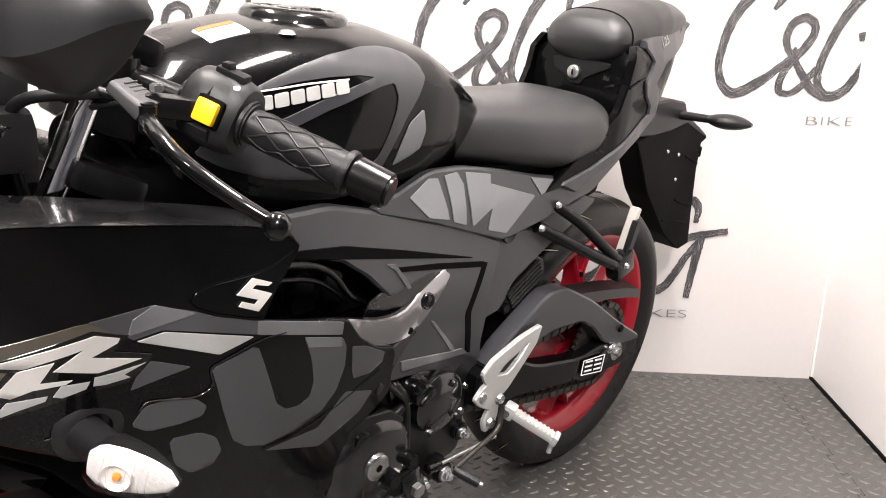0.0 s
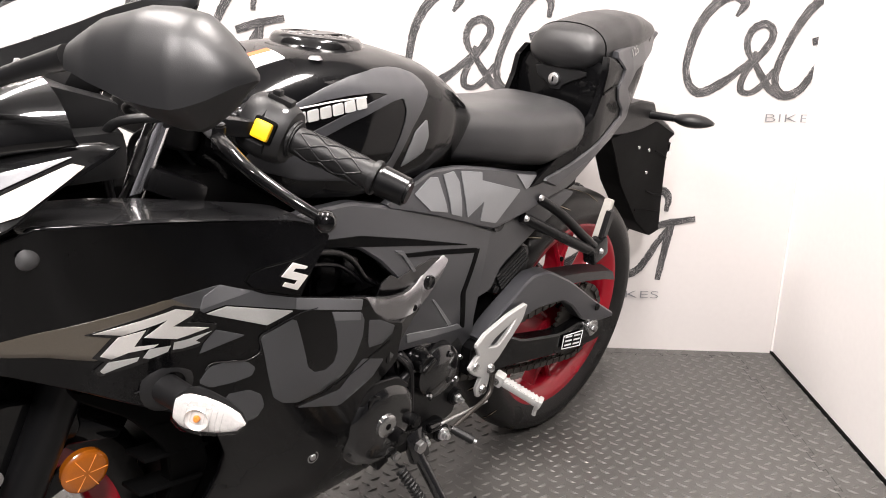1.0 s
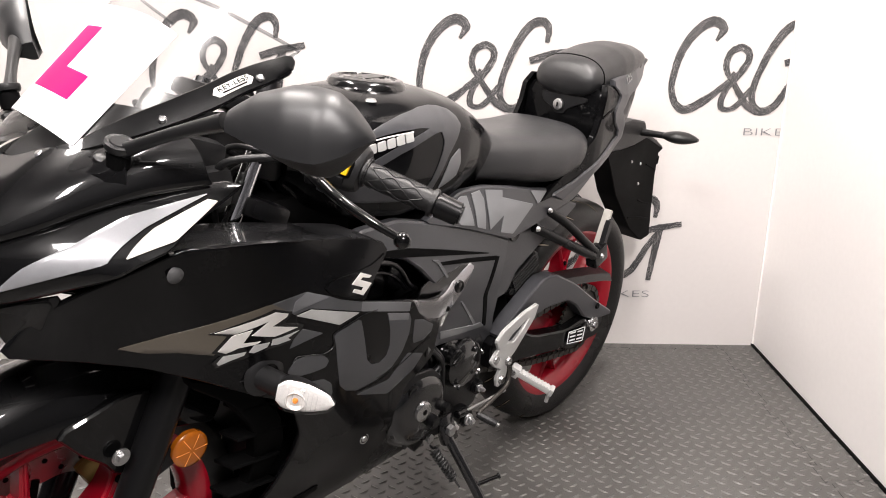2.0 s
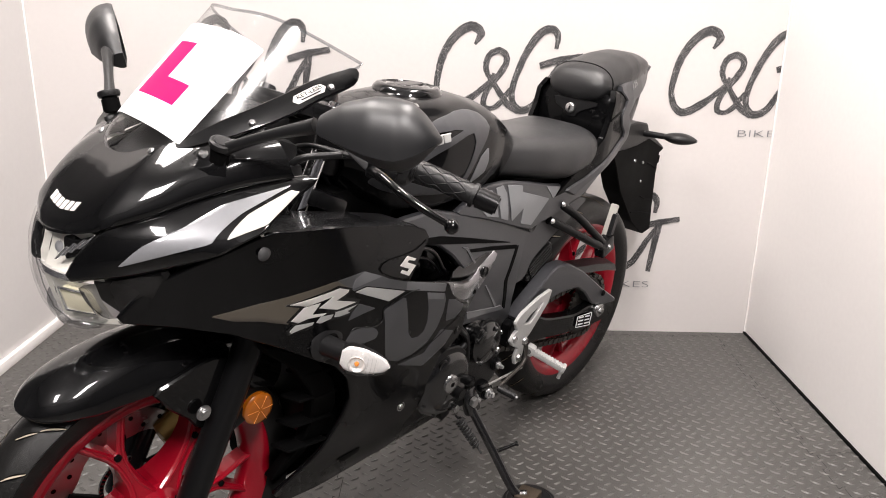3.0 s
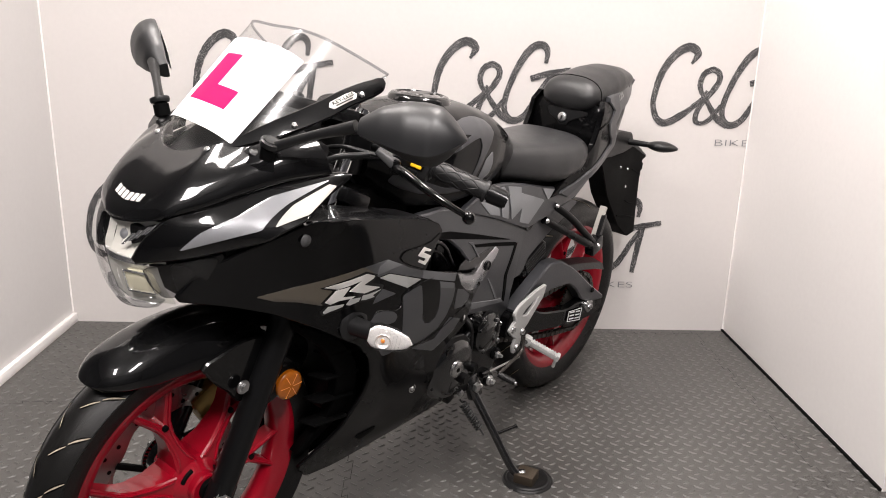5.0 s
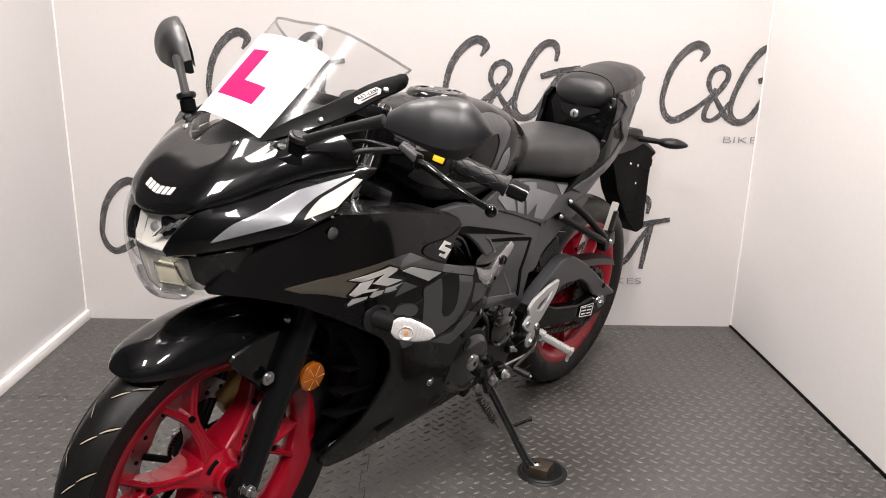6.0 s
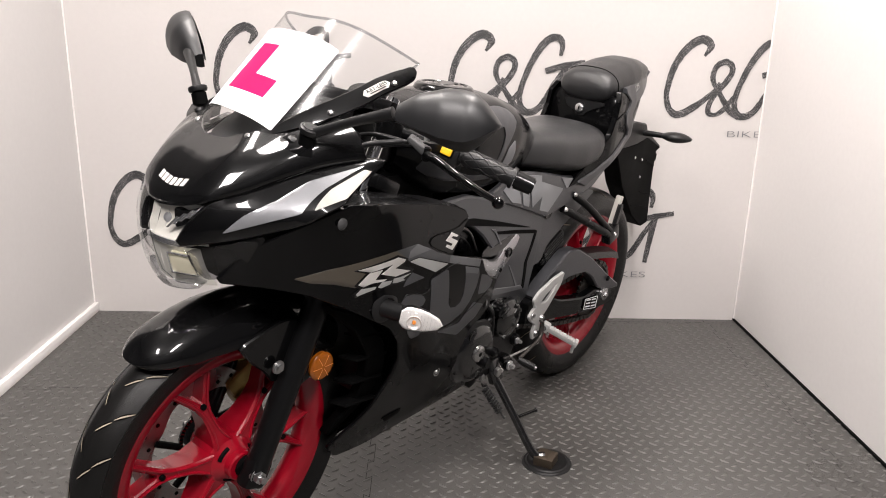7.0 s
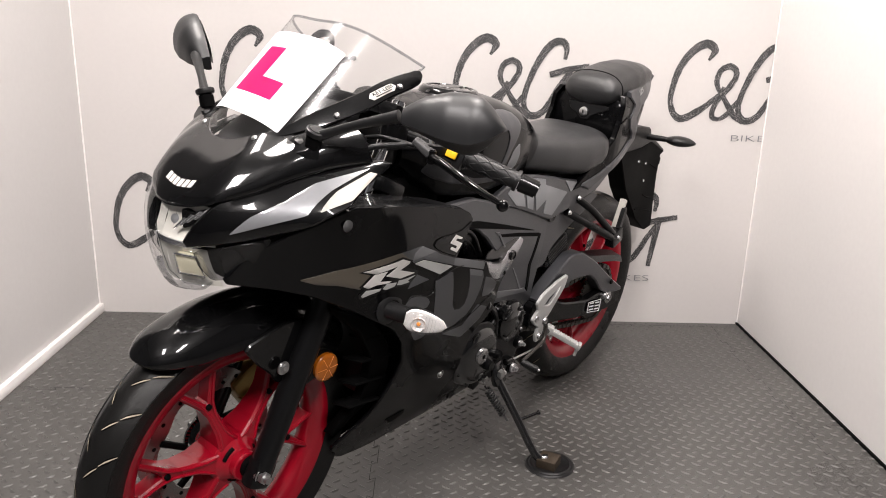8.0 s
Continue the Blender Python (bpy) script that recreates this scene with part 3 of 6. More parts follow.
                        row.append((bm.verts.new(crown(a - wdt, y)), bm.verts.new(crown(a + wdt, y))))
                    for (p, q), (r, s) in zip(row, row[1:]):
                        bm.faces.new((p, q, s, r))
        return bm
    tagged(part("tread_groove", groove(0.019), DARK, w), kind="stuff")
    lit = groove(0.0065)
    for v in lit.verts:
        d = Vector((v.co.x - cx, 0, v.co.z - cz)).normalized()
        v.co += d * 0.0005
    tagged(part("groove_edge", lit, TREAD, w, "pale worn edges of the tread grooves"), kind="stuff")

    def holes_disc():
        n = 60
        bm = bmesh.new()
        rings = []
        for k in range(n):
            a = 2 * math.pi * k / n
            rin = disc_r * 0.70 + 0.006 * math.cos(6 * a)
            rout = disc_r + 0.003 * math.cos(10 * a)
            rings.append([bm.verts.new((cx + r * math.cos(a), y, cz + r * math.sin(a))) for r, y in ((rin, disc_y - .002), (rout, disc_y - .002), (rout, disc_y + .002), (rin, disc_y + .002))])
        for k in range(n):
            a, b = rings[k], rings[(k + 1) % n]
            for i in range(4):
                bm.faces.new((a[i], a[(i + 1) % 4], b[(i + 1) % 4], b[i]))
        return bm
    d = part("brake_disc", holes_disc(), DISC, w, "waved steel brake disc")
    dots = []
    for k in range(30):
        a = 2 * math.pi * k / 30
        r = disc_r * (0.80 if k % 2 else 0.91)
        c = (cx + r * math.cos(a), disc_y, cz + r * math.sin(a))
        dots.append(rod((c[0], disc_y - .0026, c[2]), (c[0], disc_y + .0026, c[2]), .0042, segs=8))
    for k in range(5):
        a = 2 * math.pi * k / 5
        dots.append(rod((cx + .05 * math.cos(a), disc_y, cz + .05 * math.sin(a)), (cx + disc_r * .72 * math.cos(a + .3), disc_y, cz + disc_r * .72 * math.sin(a + .3)), .007, segs=8))
    tagged(part("disc_carrier", join(*dots), DARK, w), kind="stuff")
    return w


front = wheel("front_wheel", 1.306, 0.288, 0.288, 0.048, 0.036, -0.062, 0.145, 8.0, 22)
rear = wheel("rear_wheel", 0.0, 0.307, 0.307, 0.066, 0.049, -0.075, 0.095, 30.0, 16)
# sensor ring with small slots on the front hub
ring = [lathe([(.050, -.074), (.050, -.070), (.042, -.070), (.042, -.074)], (1.30, 0, .288), closed=True, segs=40)]
part("sensor_ring", join(*ring), DISC, front, "slotted steel sensor ring")
slots = join(*[box((1.30 + .046 * math.cos(2 * math.pi * k / 40), -.0695, .288 + .046 * math.sin(2 * math.pi * k / 40)), (.006, .001, .003), (0, -math.degrees(2 * math.pi * k / 40), 0), 0.0) for k in range(40)])
tagged(part("ring_slots", slots, DARK, front), kind="stuff")

# sprocket and chain
SP = (0, 0.082, 0.307)


def gear(c, r, teeth, depth, half):
    bm = bmesh.new()
    n = teeth * 4
    f, b = [], []
    for k in range(n):
        a = 2 * math.pi * k / n
        rr = r + (depth if k % 4 in (0, 1) else 0)
        f.append(bm.verts.new((c[0] + rr * math.cos(a), c[1] + half, c[2] + rr * math.sin(a))))
        b.append(bm.verts.new((c[0] + rr * math.cos(a), c[1] - half, c[2] + rr * math.sin(a))))
    bm.faces.new(f)
    bm.faces.new(b[::-1])
    for k in range(n):
        j = (k + 1) % n
        bm.faces.new((f[k], b[k], b[j], f[j]))
    return bm


part("sprocket", gear(SP, 0.084, 40, 0.007, 0.003), CHAINM, rear, "dark steel chain sprocket")
for a in [k * math.pi / 2.5 for k in range(5)]:
    part("sprocket_bolt", rod((.045 * math.cos(a), .082, .307 + .045 * math.sin(a)), (.045 * math.cos(a), .092, .307 + .045 * math.sin(a)), .008, segs=6), STEEL, rear)


def chain():
    """Link plates and rollers along both runs and round the sprocket."""
    bm = bmesh.new()
    top = [Vector((0.0, .082, .307 + .090)), Vector((0.42, .082, .372))]
    low = [Vector((0.42, .082, .312)), Vector((0.0, .082, .307 - .090))]
    path = []
    for k in range(33):
        path.append(top[0].lerp(top[1], k / 32))
    for k in range(33):
        path.append(low[0].lerp(low[1], k / 32) + Vector((0, 0, -0.010 * math.sin(math.pi * k / 32))))
    for k in range(1, 20):
        a = math.pi * 1.5 - math.pi * k / 20
        path.append(Vector((.090 * math.cos(a), .082, .307 + .090 * math.sin(a))))
    for i, (p, q) in enumerate(zip(path, path[1:])):
        if (q - p).length > .03:
            continue
        d = q - p
        ang = -math.degrees(math.atan2(d.z, d.x))
        for s in (-1, 1):
            b = box((p + q) / 2 + Vector((0, s * (.0075 if i % 2 else .0055), 0)), (d.length * 1.25, .0022, .0125), (0, ang, 0), 0.0)
            me = bpy.data.meshes.new("tmp")
            b.to_mesh(me)
            b.free()
            bm.from_mesh(me)
            bpy.data.meshes.remove(me)
    return bm


tagged(part("chain", chain(), CHAINM, BIKE, "oily black drive chain"), kind="stuff")

# -- front fork, fender --
FORK = Vector((-0.407, 0, 0.913))
for s in (1, -1):
    a = Vector((1.295, s * 0.088, 0.283))
    leg = part("fork_leg", join(rod(a - FORK * 0.01, a + FORK * 0.36, 0.0235, 0.0255, 20, 0.003), rod(a + FORK * 0.335, a + FORK * 0.375, 0.029, segs=20, bevel=0.004),
                                box(a + Vector((0.0, 0, 0.0)), (0.05, 0.034, 0.06), (0, -24, 0), 0.012)), SATIN, BIKE, "satin black fork slider")
    part("fork_tube", rod(a + FORK * 0.37, a + FORK * 0.74, 0.0140, segs=24, bevel=0.002), POLISH, leg, "polished chrome fork tube")
    nut = a + Vector((0.006, s * 0.006, 0.002))
    part("axle_nut", join(rod(nut, nut + Vector((0, s * .010, 0)), .017, segs=20, bevel=.002), rod(nut + Vector((0, s * .010, 0)), nut + Vector((0, s * .022, 0)), .012, segs=6, bevel=.001),
                          rod(nut + Vector((0, s * .022, 0)), nut + Vector((0, s * .030, 0)), .007, segs=12)), STEEL, leg, "bright zinc axle nut")
    br = a + FORK * 0.20
    bracket = part("fender_bracket", box(br + Vector((-0.035, s * .004, -0.01)), (0.06, 0.010, 0.028), (0, 20, 0), 0.004), SATIN, leg)
    b0 = Vector((1.251, s * 0.090, 0.489))
    part("bolt", join(rod(b0, b0 + Vector((0, s * .006, 0)), .013, segs=20, bevel=.002), rod(b0 + Vector((0, s * .006, 0)), b0 + Vector((0, s * .011, 0)), .007, segs=6)), STEEL, leg, "bright domed bolt")
    r0 = Vector((1.152, s * 0.100, 0.459))
    rf = part("reflector", lathe([(0.0, .0075), (.020, .0070), (.026, .0055), (.029, .002), (.029, -.006), (0, -.006)], r0, segs=40), AMBER, leg, "round amber reflector")
    tagged(part("reflector_ribs", join(*[box(r0 + Vector((0, s * .0068, 0)), (.050, .0012, .0010), (0, 60 * k, 0), 0.0) for k in range(3)]), BULB, leg), kind="stuff")
part("axle", rod((1.30, -.09, .288), (1.30, .09, .288), .012), STEEL, BIKE)
for s in (1, -1):
    part("wheel_spacer", rod((1.30, s * .056, .288), (1.30, s * .076, .288), .022, segs=24), DARK, BIKE)
part("brake_caliper", join(box((1.205, -.075, .375), (.075, .045, .075), (0, 30, 0), .010), box((1.215, -.060, .345), (.03, .05, .03), (0, 30, 0), .005)), GOLD, BIKE, "gold brake caliper")


def fender():
    rings = []
    n = 26
    for i in range(n + 1):
        f = i / n
        a = radians(54 + 84 * f ** 1.6)
        drop = float(np.interp(math.degrees(a), [54, 54.7, 56.5, 60.5, 68, 78, 90, 104, 118, 130, 138], [.002, .010, .022, .040, .060, .072, .080, .098, .100, .080, .060]))
        half = float(np.interp(math.degrees(a), [54, 54.4, 55.5, 57.5, 61, 67, 80, 138], [.008, .022, .036, .048, .060, .069, .074, .074]))
        R = 0.332 - 0.012 * (max(0, 63.5 - math.degrees(a)) / 9) ** 2
        outer, inner = [], []
        for k in range(17):
            v = (k / 8 - 1)
            ph = abs(v) * math.pi / 2
            y = math.copysign(half * math.sin(ph) ** 0.85, v)
            r = R - drop * (1 - math.cos(ph)) ** 0.9
            outer.append((1.30 + r * math.cos(a), y, .288 + r * math.sin(a)))
            r2, y2 = r - 0.004, y * 0.955
            inner.append((1.30 + r2 * math.cos(a), y2, .288 + r2 * math.sin(a)))
        rings.append(outer + inner[::-1])
    return loft(rings)


fen = part("front_fender", fender(), GLOSS, BIKE, "gloss black front mudguard")
for s in (1, -1):
    lobe = sheet([(1.325, .545), (1.23, .570), (1.150, .550), (1.145, .505), (1.185, .470), (1.225, .448), (1.252, .456), (1.268, .480), (1.295, .505)], lambda x, z, d, s=s: (x, s * (.080 + d), z), .006, .003, .04)
    part("fender_stay", lobe, GLOSS, fen)

# -- windscreen --
S0, S1, S2 = Vector((1.3391, 0, .8898)), Vector((1.265, 0, .9636)), Vector((1.1329, 0, 1.0934))


def screen_point(u, y):
    q = (abs(y) / .15) ** 3.35
    c = S0 * (1 - u) ** 2 + S1 * 2 * u * (1 - u) + S2 * u * u
    return c + Vector((-.0881 * q, y, -.0944 * q))


def screen_skin(u, y, lift=0.0):
    """A place on the screen's surface: u up the middle line, y across in metres."""
    p = screen_point(u, y)
    n = (screen_point(u + .01, y) - screen_point(u - .01, y)).cross(screen_point(u, y + .002) - screen_point(u, y - .002)).normalized()
    return p + (n if n.x > 0 else -n) * lift


def screen_at(u, v, lift=0.0):
    """A place on the windscreen: u from base to top, v from -1 to 1 across."""
    w = .08 + u * (.92 + .089 * v * v + .045 * v ** 6)
    half = float(np.interp(w, [.08, .105, .177, .24, .31, .5, .66, .80, .91, 1.0, 1.07, 1.14], [.024, .036, .056, .070, .086, .103, .118, .129, .136, .143, .149, .152]))
    return screen_skin(w, half * v, lift)


def screen_mesh():
    rings = []
    for i in range(25):
        u = i / 24
        row = [screen_at(u, k / 12 - 1) for k in range(25)]
        rings.append(row)
    return loft(rings, closed=False)


scr = part("windscreen", screen_mesh(), SCREEN, BIKE, "clear curved plastic windscreen")
scr.visible_shadow = False
edge = [screen_at(1, k / 12 - 1, -.0015) for k in range(25)]
edge = [screen_at(u, -1, -.0015) for u in (.90, .95)] + edge + [screen_at(u, 1, -.0015) for u in (.98, .95)]
part("screen_edge", tube(edge, .0024, 8), EDGE, scr, "polished screen rim")
for s in (1, -1):
    rim = [screen_at(u, s * .985, .0015) for u in np.linspace(.14, .965, 30)]
    run = [0.0]
    for a, b in zip(rim, rim[1:]):
        run.append(run[-1] + (b - a).length)
    L = run[-1]

    def fin_at(a, b, lift, s=s, rim=rim, run=run):
        """a along the screen's lower edge, b down from it, in metres."""
        f = float(np.interp(a, run, range(30)))
        i = min(int(f), 28)
        p = rim[i].lerp(rim[i + 1], f - i) + (rim[-1] - rim[-2]).normalized() * max(0, a - run[-1])
        t = (rim[i + 1] - rim[i]).normalized()
        down = Vector((-.05, s * .72, -.66))
        down = (down - t * down.dot(t)).normalized()
        n = t.cross(down)
        n = n if n.z > 0 else -n
        return p + down * b + n * (lift - .10 * b * b / .03)

    def fin_near(q):
        return min(((a / 400 * L, b / 1000) for a in range(401) for b in range(31)), key=lambda c: (fin_at(*c, .002) - q).length)
    fin = part("screen_fin", sheet([(0, .001), (L * .5, 0), (L - .006, 0), (L + .004, .006), (L + .003, .014), (L - .006, .022), (L - .030, .028), (L * .55, .030), (L * .30, .026), (L * .12, .014)], fin_at, .004, .0015, .012, soft=.16, passes=2), GLOSS, BIKE, "gloss black lower screen edge")
    for q in ((1.0701, s * .1535, .9997), (1.1907, s * .1294, .9549)):
        a, b = fin_near(Vector(q))
        c = fin_at(a, b, .0015)
        n = (fin_at(a, b, .01) - c).normalized()
        part("screw", lathe([(0, .0026), (.0035, .0022), (.0054, 0), (.0054, -.003), (0, -.003)], c, "z", 16, turn=Vector((0, 0, 1)).rotation_difference(n).to_matrix()), STEEL, fin)
    if s > 0:
        a0, b0 = fin_near(Vector((1.1003, .1400, .9875)))
        tag = [(-.029, 0), (-.023, .0066), (.023, .0066), (.029, 0), (.023, -.0066), (-.023, -.0066)]
        part("sticker", sheet(tag, lambda a, b, d: fin_at(a0 + a, b0 - b, d + .0012), .0006, .0002, .01, soft=0), SILVER, fin, "small silver hexagonal sticker")
        o = fin_at(a0, b0, .0022)
        xax = (fin_at(a0 + .02, b0, .0022) - fin_at(a0 - .02, b0, .0022)).normalized()
        yax = fin_at(a0, b0 - .004, .0022) - fin_at(a0, b0 + .004, .0022)
        yax = (yax - xax * yax.dot(xax)).normalized()
        m = Matrix((xax, yax, xax.cross(yax))).transposed().to_4x4()
        m.translation = o
        script("KEY-LESS", .0090, m @ pose(0, .0014, .0002), DARK, fin, stretch=1.2)
        part("sticker_bar", mapped(box((0, -.0042, .0002), (.034, .0016, .0006), bevel=0), lambda v: m @ v), DARK, fin)

# dark inner cowl under the lower screen
part("inner_cowl", loft([[screen_at(.03 + .50 * i / 8, v / 6 * .97, -.020 - .030 * i / 8) for v in range(-6, 7)] for i in range(9)], closed=False), MATTE, BIKE, "matte black inner cowl below the screen")

# learner plate stuck on the screen
PL = thing("learner_plate", "white square plate with a red capital letter stuck on the windscreen", "sticker plate", BIKE.matrix_world.copy())


def plate_at(y, b, lift):
    """y across to the bike's left, b up the screen, both in metres."""
    return screen_skin(b / .3, y, .003 + lift)


part("plate_sheet", sheet([(-.080, .0975), (.086, .0860), (.093, .2655), (-.078, .2680)], plate_at, .0008, .0003, .014, soft=.01), WHITEP, PL)
part("letter", sheet([(-.045, .2355), (-.005, .2365), (-.008, .1750), (.046, .1720), (.044, .1340), (-.050, .1395)], lambda a, b, d: plate_at(a, b, d + .0006), .0005, .0002, .012, soft=0), MAGENTA, PL, "flat red capital L")

# -- nose: cowl, wings, headlight --
A = [(1.428, 0, .808), (1.424, .030, .811), (1.414, .058, .816), (1.402, .082, .823), (1.388, .094, .829), (1.372, .106, .835), (1.336, .129, .848), (1.297, .147, .863), (1.239, .173, .882), (1.172, .198, .890)]
FIN_LOW = [screen_at(u, .985, .0015) + Vector((-.006, .018, -.023)) * min(1, .25 + i / 5) for i, u in enumerate(np.linspace(.18, .955, 14))]
B = [screen_at(0, 0), screen_at(.02, .95), screen_at(.09, 1.0, .001), screen_at(.16, 1.0, .001)] + [FIN_LOW[i] for i in (1, 2, 3, 4, 5, 6)]
OUTW = [(.6, 0, .8), (.6, .1, .8), (.6, .3, .75), (.45, .55, .70), (.35, .6, .72), (.28, .6, .74), (.15, .62, .77), (.10, .64, .77), (.05, .68, .73), (0, .70, .71)]
RISE = [.003, .004, .007, .011, .013, .015, .018, .019, .018, .014]


def spread(pts, n=5):
    return curve(pts, n)


LOWC, TOPC, OUTC = spread(A), spread(B), spread(OUTW)
for run in (TOPC, OUTC, LOWC):
    for _ in range(12 if run is not LOWC else 3):
        run[1:-1] = [(a + b * 2 + c) / 4 for a, b, c in zip(run, run[1:], run[2:])]
RISEC = [p.x for p in spread([(r, 0, 0) for r in RISE])]


def cowl_at(u, f, lift=0.0):
    """A place on the nose shell: u counts from the middle to the bike's left, f runs from the lower edge to the screen."""
    i = min(int(abs(u) * 5), len(LOWC) - 2)
    k = min(1.0, abs(u) * 5 - i)
    n = OUTC[i].lerp(OUTC[i + 1], k).normalized()
    c = LOWC[i].lerp(LOWC[i + 1], k).lerp(TOPC[i].lerp(TOPC[i + 1], k), f)
    bulge = math.sin(math.pi * min(1.0, max(0.0, f))) ** .9 if 0 < f < 1 else 0.0
    c = c + n * ((RISEC[i] * (1 - k) + RISEC[i + 1] * k) * bulge + lift)
    return Vector((c.x, c.y if u >= 0 else -c.y, c.z))


def shell():
    rings = []
    for j in range(-45, 46):
        u = j / 5
        row = [cowl_at(u, k / 14) for k in range(15)]
        row[0] = row[0] + Vector((-.003, 0, -.001))
        inner = [cowl_at(u, min(1, max(0, k / 14)), -.005) for k in range(15)]
        rings.append(row + inner[::-1])
    return loft(rings)


cowl = part("nose_cowl", shell(), GLOSS, BIKE, "gloss black nose cowl with a silver name badge", angle=50)
for s in (1, -1):
    wing = part("nose_wing", mapped(sheet([(.046, .748), (.082, .818), (.126, .842), (.156, .874), (.200, .888), (.212, .884), (.214, .850), (.225, .832), (.195, .800), (.122, .768)], on_nose, .010, .003, .018),
                                    lambda v, s=s: Vector((v.x, s * v.y, v.z))), GLOSS, BIKE, "gloss black pointed nose side panel")
    lift = lambda y, z, d: on_nose(y, z, d + .0022)
    part("stripe", mapped(sheet([(.112, .778), (.133, .808), (.158, .833), (.168, .858), (.200, .880), (.190, .850), (.190, .816)], lift, .001, .0004, .010, soft=.04),
                          lambda v, s=s: Vector((v.x, s * v.y, v.z))), STRIPE, wing, "silver-grey stripe")
    part("stripe", mapped(sheet([(.2005, .821), (.196, .849), (.204, .874), (.211, .872), (.219, .838)], lift, .001, .0004, .010, soft=.04),
                          lambda v, s=s: Vector((v.x, s * v.y, v.z))), CREAM, wing, "bright cream stripe")
    # smoked lower edge under the wing
    part("chin_panel", mapped(sheet([(.098, .752), (.135, .768), (.155, .775), (.135, .738), (.112, .702), (.092, .700)], lambda y, z, d: on_nose(y, z, d - .006), .004, .002, .02),
                              lambda v, s=s: Vector((v.x, s * v.y, v.z))), SATIN, BIKE, "smoky black chin panel")
    lensside = part("side_lens", mapped(sheet([(.064, .742), (.122, .762), (.150, .768), (.126, .726), (.100, .694), (.074, .690), (.066, .715)], lambda y, z, d: on_nose(y, z, d - .001), .003, .001, .02),
                              lambda v, s=s: Vector((v.x, s * v.y, v.z))), SMOKE if s > 0 else LENS, BIKE, "clear lamp lens flank")
    lensside.visible_shadow = False

# name on the nose: plain raised blocks
for k in range(6):
    y = -.030 + k * .0118
    part("badge_block", sheet([(y - .0046, .23), (y + .0032, .23), (y + .0038, .33), (y - .0040, .33)], lambda a, b, d: cowl_at(a / .030, b, d + .0012), .0010, .0002, .02, soft=0), SILVER, cowl)

head = part("headlight", sheet([(-.086, .812), (0, .806), (.086, .818), (.060, .780), (.048, .748), (.068, .738), (.075, .690), (.045, .668), (0, .662), (-.045, .668), (-.075, .690), (-.085, .735), (-.070, .745), (-.080, .770)],
                               lambda y, z, d: on_nose(y, z, d + .004), .012, .002, .02), LENS, BIKE, "clear bulging headlamp lens")
head.visible_shadow = False


def bowl(y0, y1, z0, z1, ny, nz, deep, jump):
    """A faceted reflector: a dished grid whose cells tilt against each other."""
    bm = bmesh.new()
    for i in range(ny):
        for j in range(nz):
            vs = []
            for a, b in ((i, j), (i + 1, j), (i + 1, j + 1), (i, j + 1)):
                y, z = y0 + (y1 - y0) * a / ny, z0 + (z1 - z0) * b / nz
                u, v = 2 * a / ny - 1, 2 * b / nz - 1
                x = nose_x(y, z) - .010 - deep * (1 - .75 * max(abs(u), abs(v)) ** 2) + jump * (1 if (a * 3 + b * 5 + i) % 4 < 2 else -1)
                vs.append(bm.verts.new((x, y, z)))
            bm.faces.new(vs)
    return bm


part("reflector_bowl", bowl(-.030, .086, .750, .812, 6, 4, .012, .0009), REFLECT, head, "bright faceted upper reflector", angle=5)
part("reflector_bowl", bowl(-.026, .074, .674, .744, 5, 4, .010, .0009), REFLECT, head, "bright faceted lower reflector", angle=5)
part("lamp_divider", sheet([(-.030, .744), (.060, .744), (.054, .752), (-.030, .752)], lambda y, z, d: (nose_x(y, z) - .008 + d, y, z), .012, .001, .02), CHROME, head, "bright lamp inner frame")
for s in (1.55,):
    lu = part("lamp_unit", sheet([(s * .028 - .019, .694), (s * .028 + .019, .694), (s * .028 + .017, .730), (s * .028 - .017, .730)], lambda y, z, d: (nose_x(y, z) - .010 + d, y, z), .010, .003, .02), LEDLENS, head, "yellowish lamp block")
    part("lamp_rim", tube([Vector((nose_x(y, z) - .008, y, z)) for y, z in ((s * .028 - .019, .694), (s * .028 + .019, .694), (s * .028 + .017, .730), (s * .028 - .017, .730), (s * .028 - .019, .694))], .0022, 8), CHROME, head)
wedge = part("lamp_wedge", sheet([(.032, .803), (.050, .800), (.072, .811), (.056, .786), (.042, .776)], lambda y, z, d: (nose_x(y, z) - .008 + d, y, z), .010, .001, .012, soft=.04), DARK, head, "dark wedge inside the lamp")
for k in range(4):
    y0, z0 = .026 + .011 * k, .772 + .007 * k
    part("lamp_slat", sheet([(y0, z0), (y0 + .004, z0 + .001), (y0 + .020, z0 + .020), (y0 + .016, z0 + .020)], lambda y, z, d: (nose_x(y, z) - .005 + d, y, z), .004, .0006, .02, soft=0), CHROME, head, "bright slanted lamp slat")
part("projector", lathe([(0, .014), (.007, .012), (.0125, .006), (.0155, -.002), (.0165, -.012)], (1.404, .006, .778), "x", 28), PALE, head, "round grey projector lens")
part("projector_ring", lathe([(.0165, -.004), (.0185, -.001), (.0205, -.004), (.0205, -.014)], (1.404, .006, .778), "x", 28), CHROME, head)
part("lens_seam", tube([Vector((nose_x(y, z) + .0045, y, z)) for y, z in ((-.010, .790), (.004, .766), (.016, .735), (.022, .702), (.040, .682), (.066, .680))], .0009, 6), EDGE, head)
part("lamp_back", box((1.345, .022, .745), (.03, .085, .13), bevel=.01), DARK, head)
part("chin", sheet([(-.050, .668), (0, .661), (.050, .668), (.070, .686), (.060, .690), (0, .672), (-.060, .690), (-.070, .686)], lambda y, z, d: on_nose(y, z, d + .003), .012, .002, .02), EDGE, BIKE, "clear lower edge of the headlamp lens")
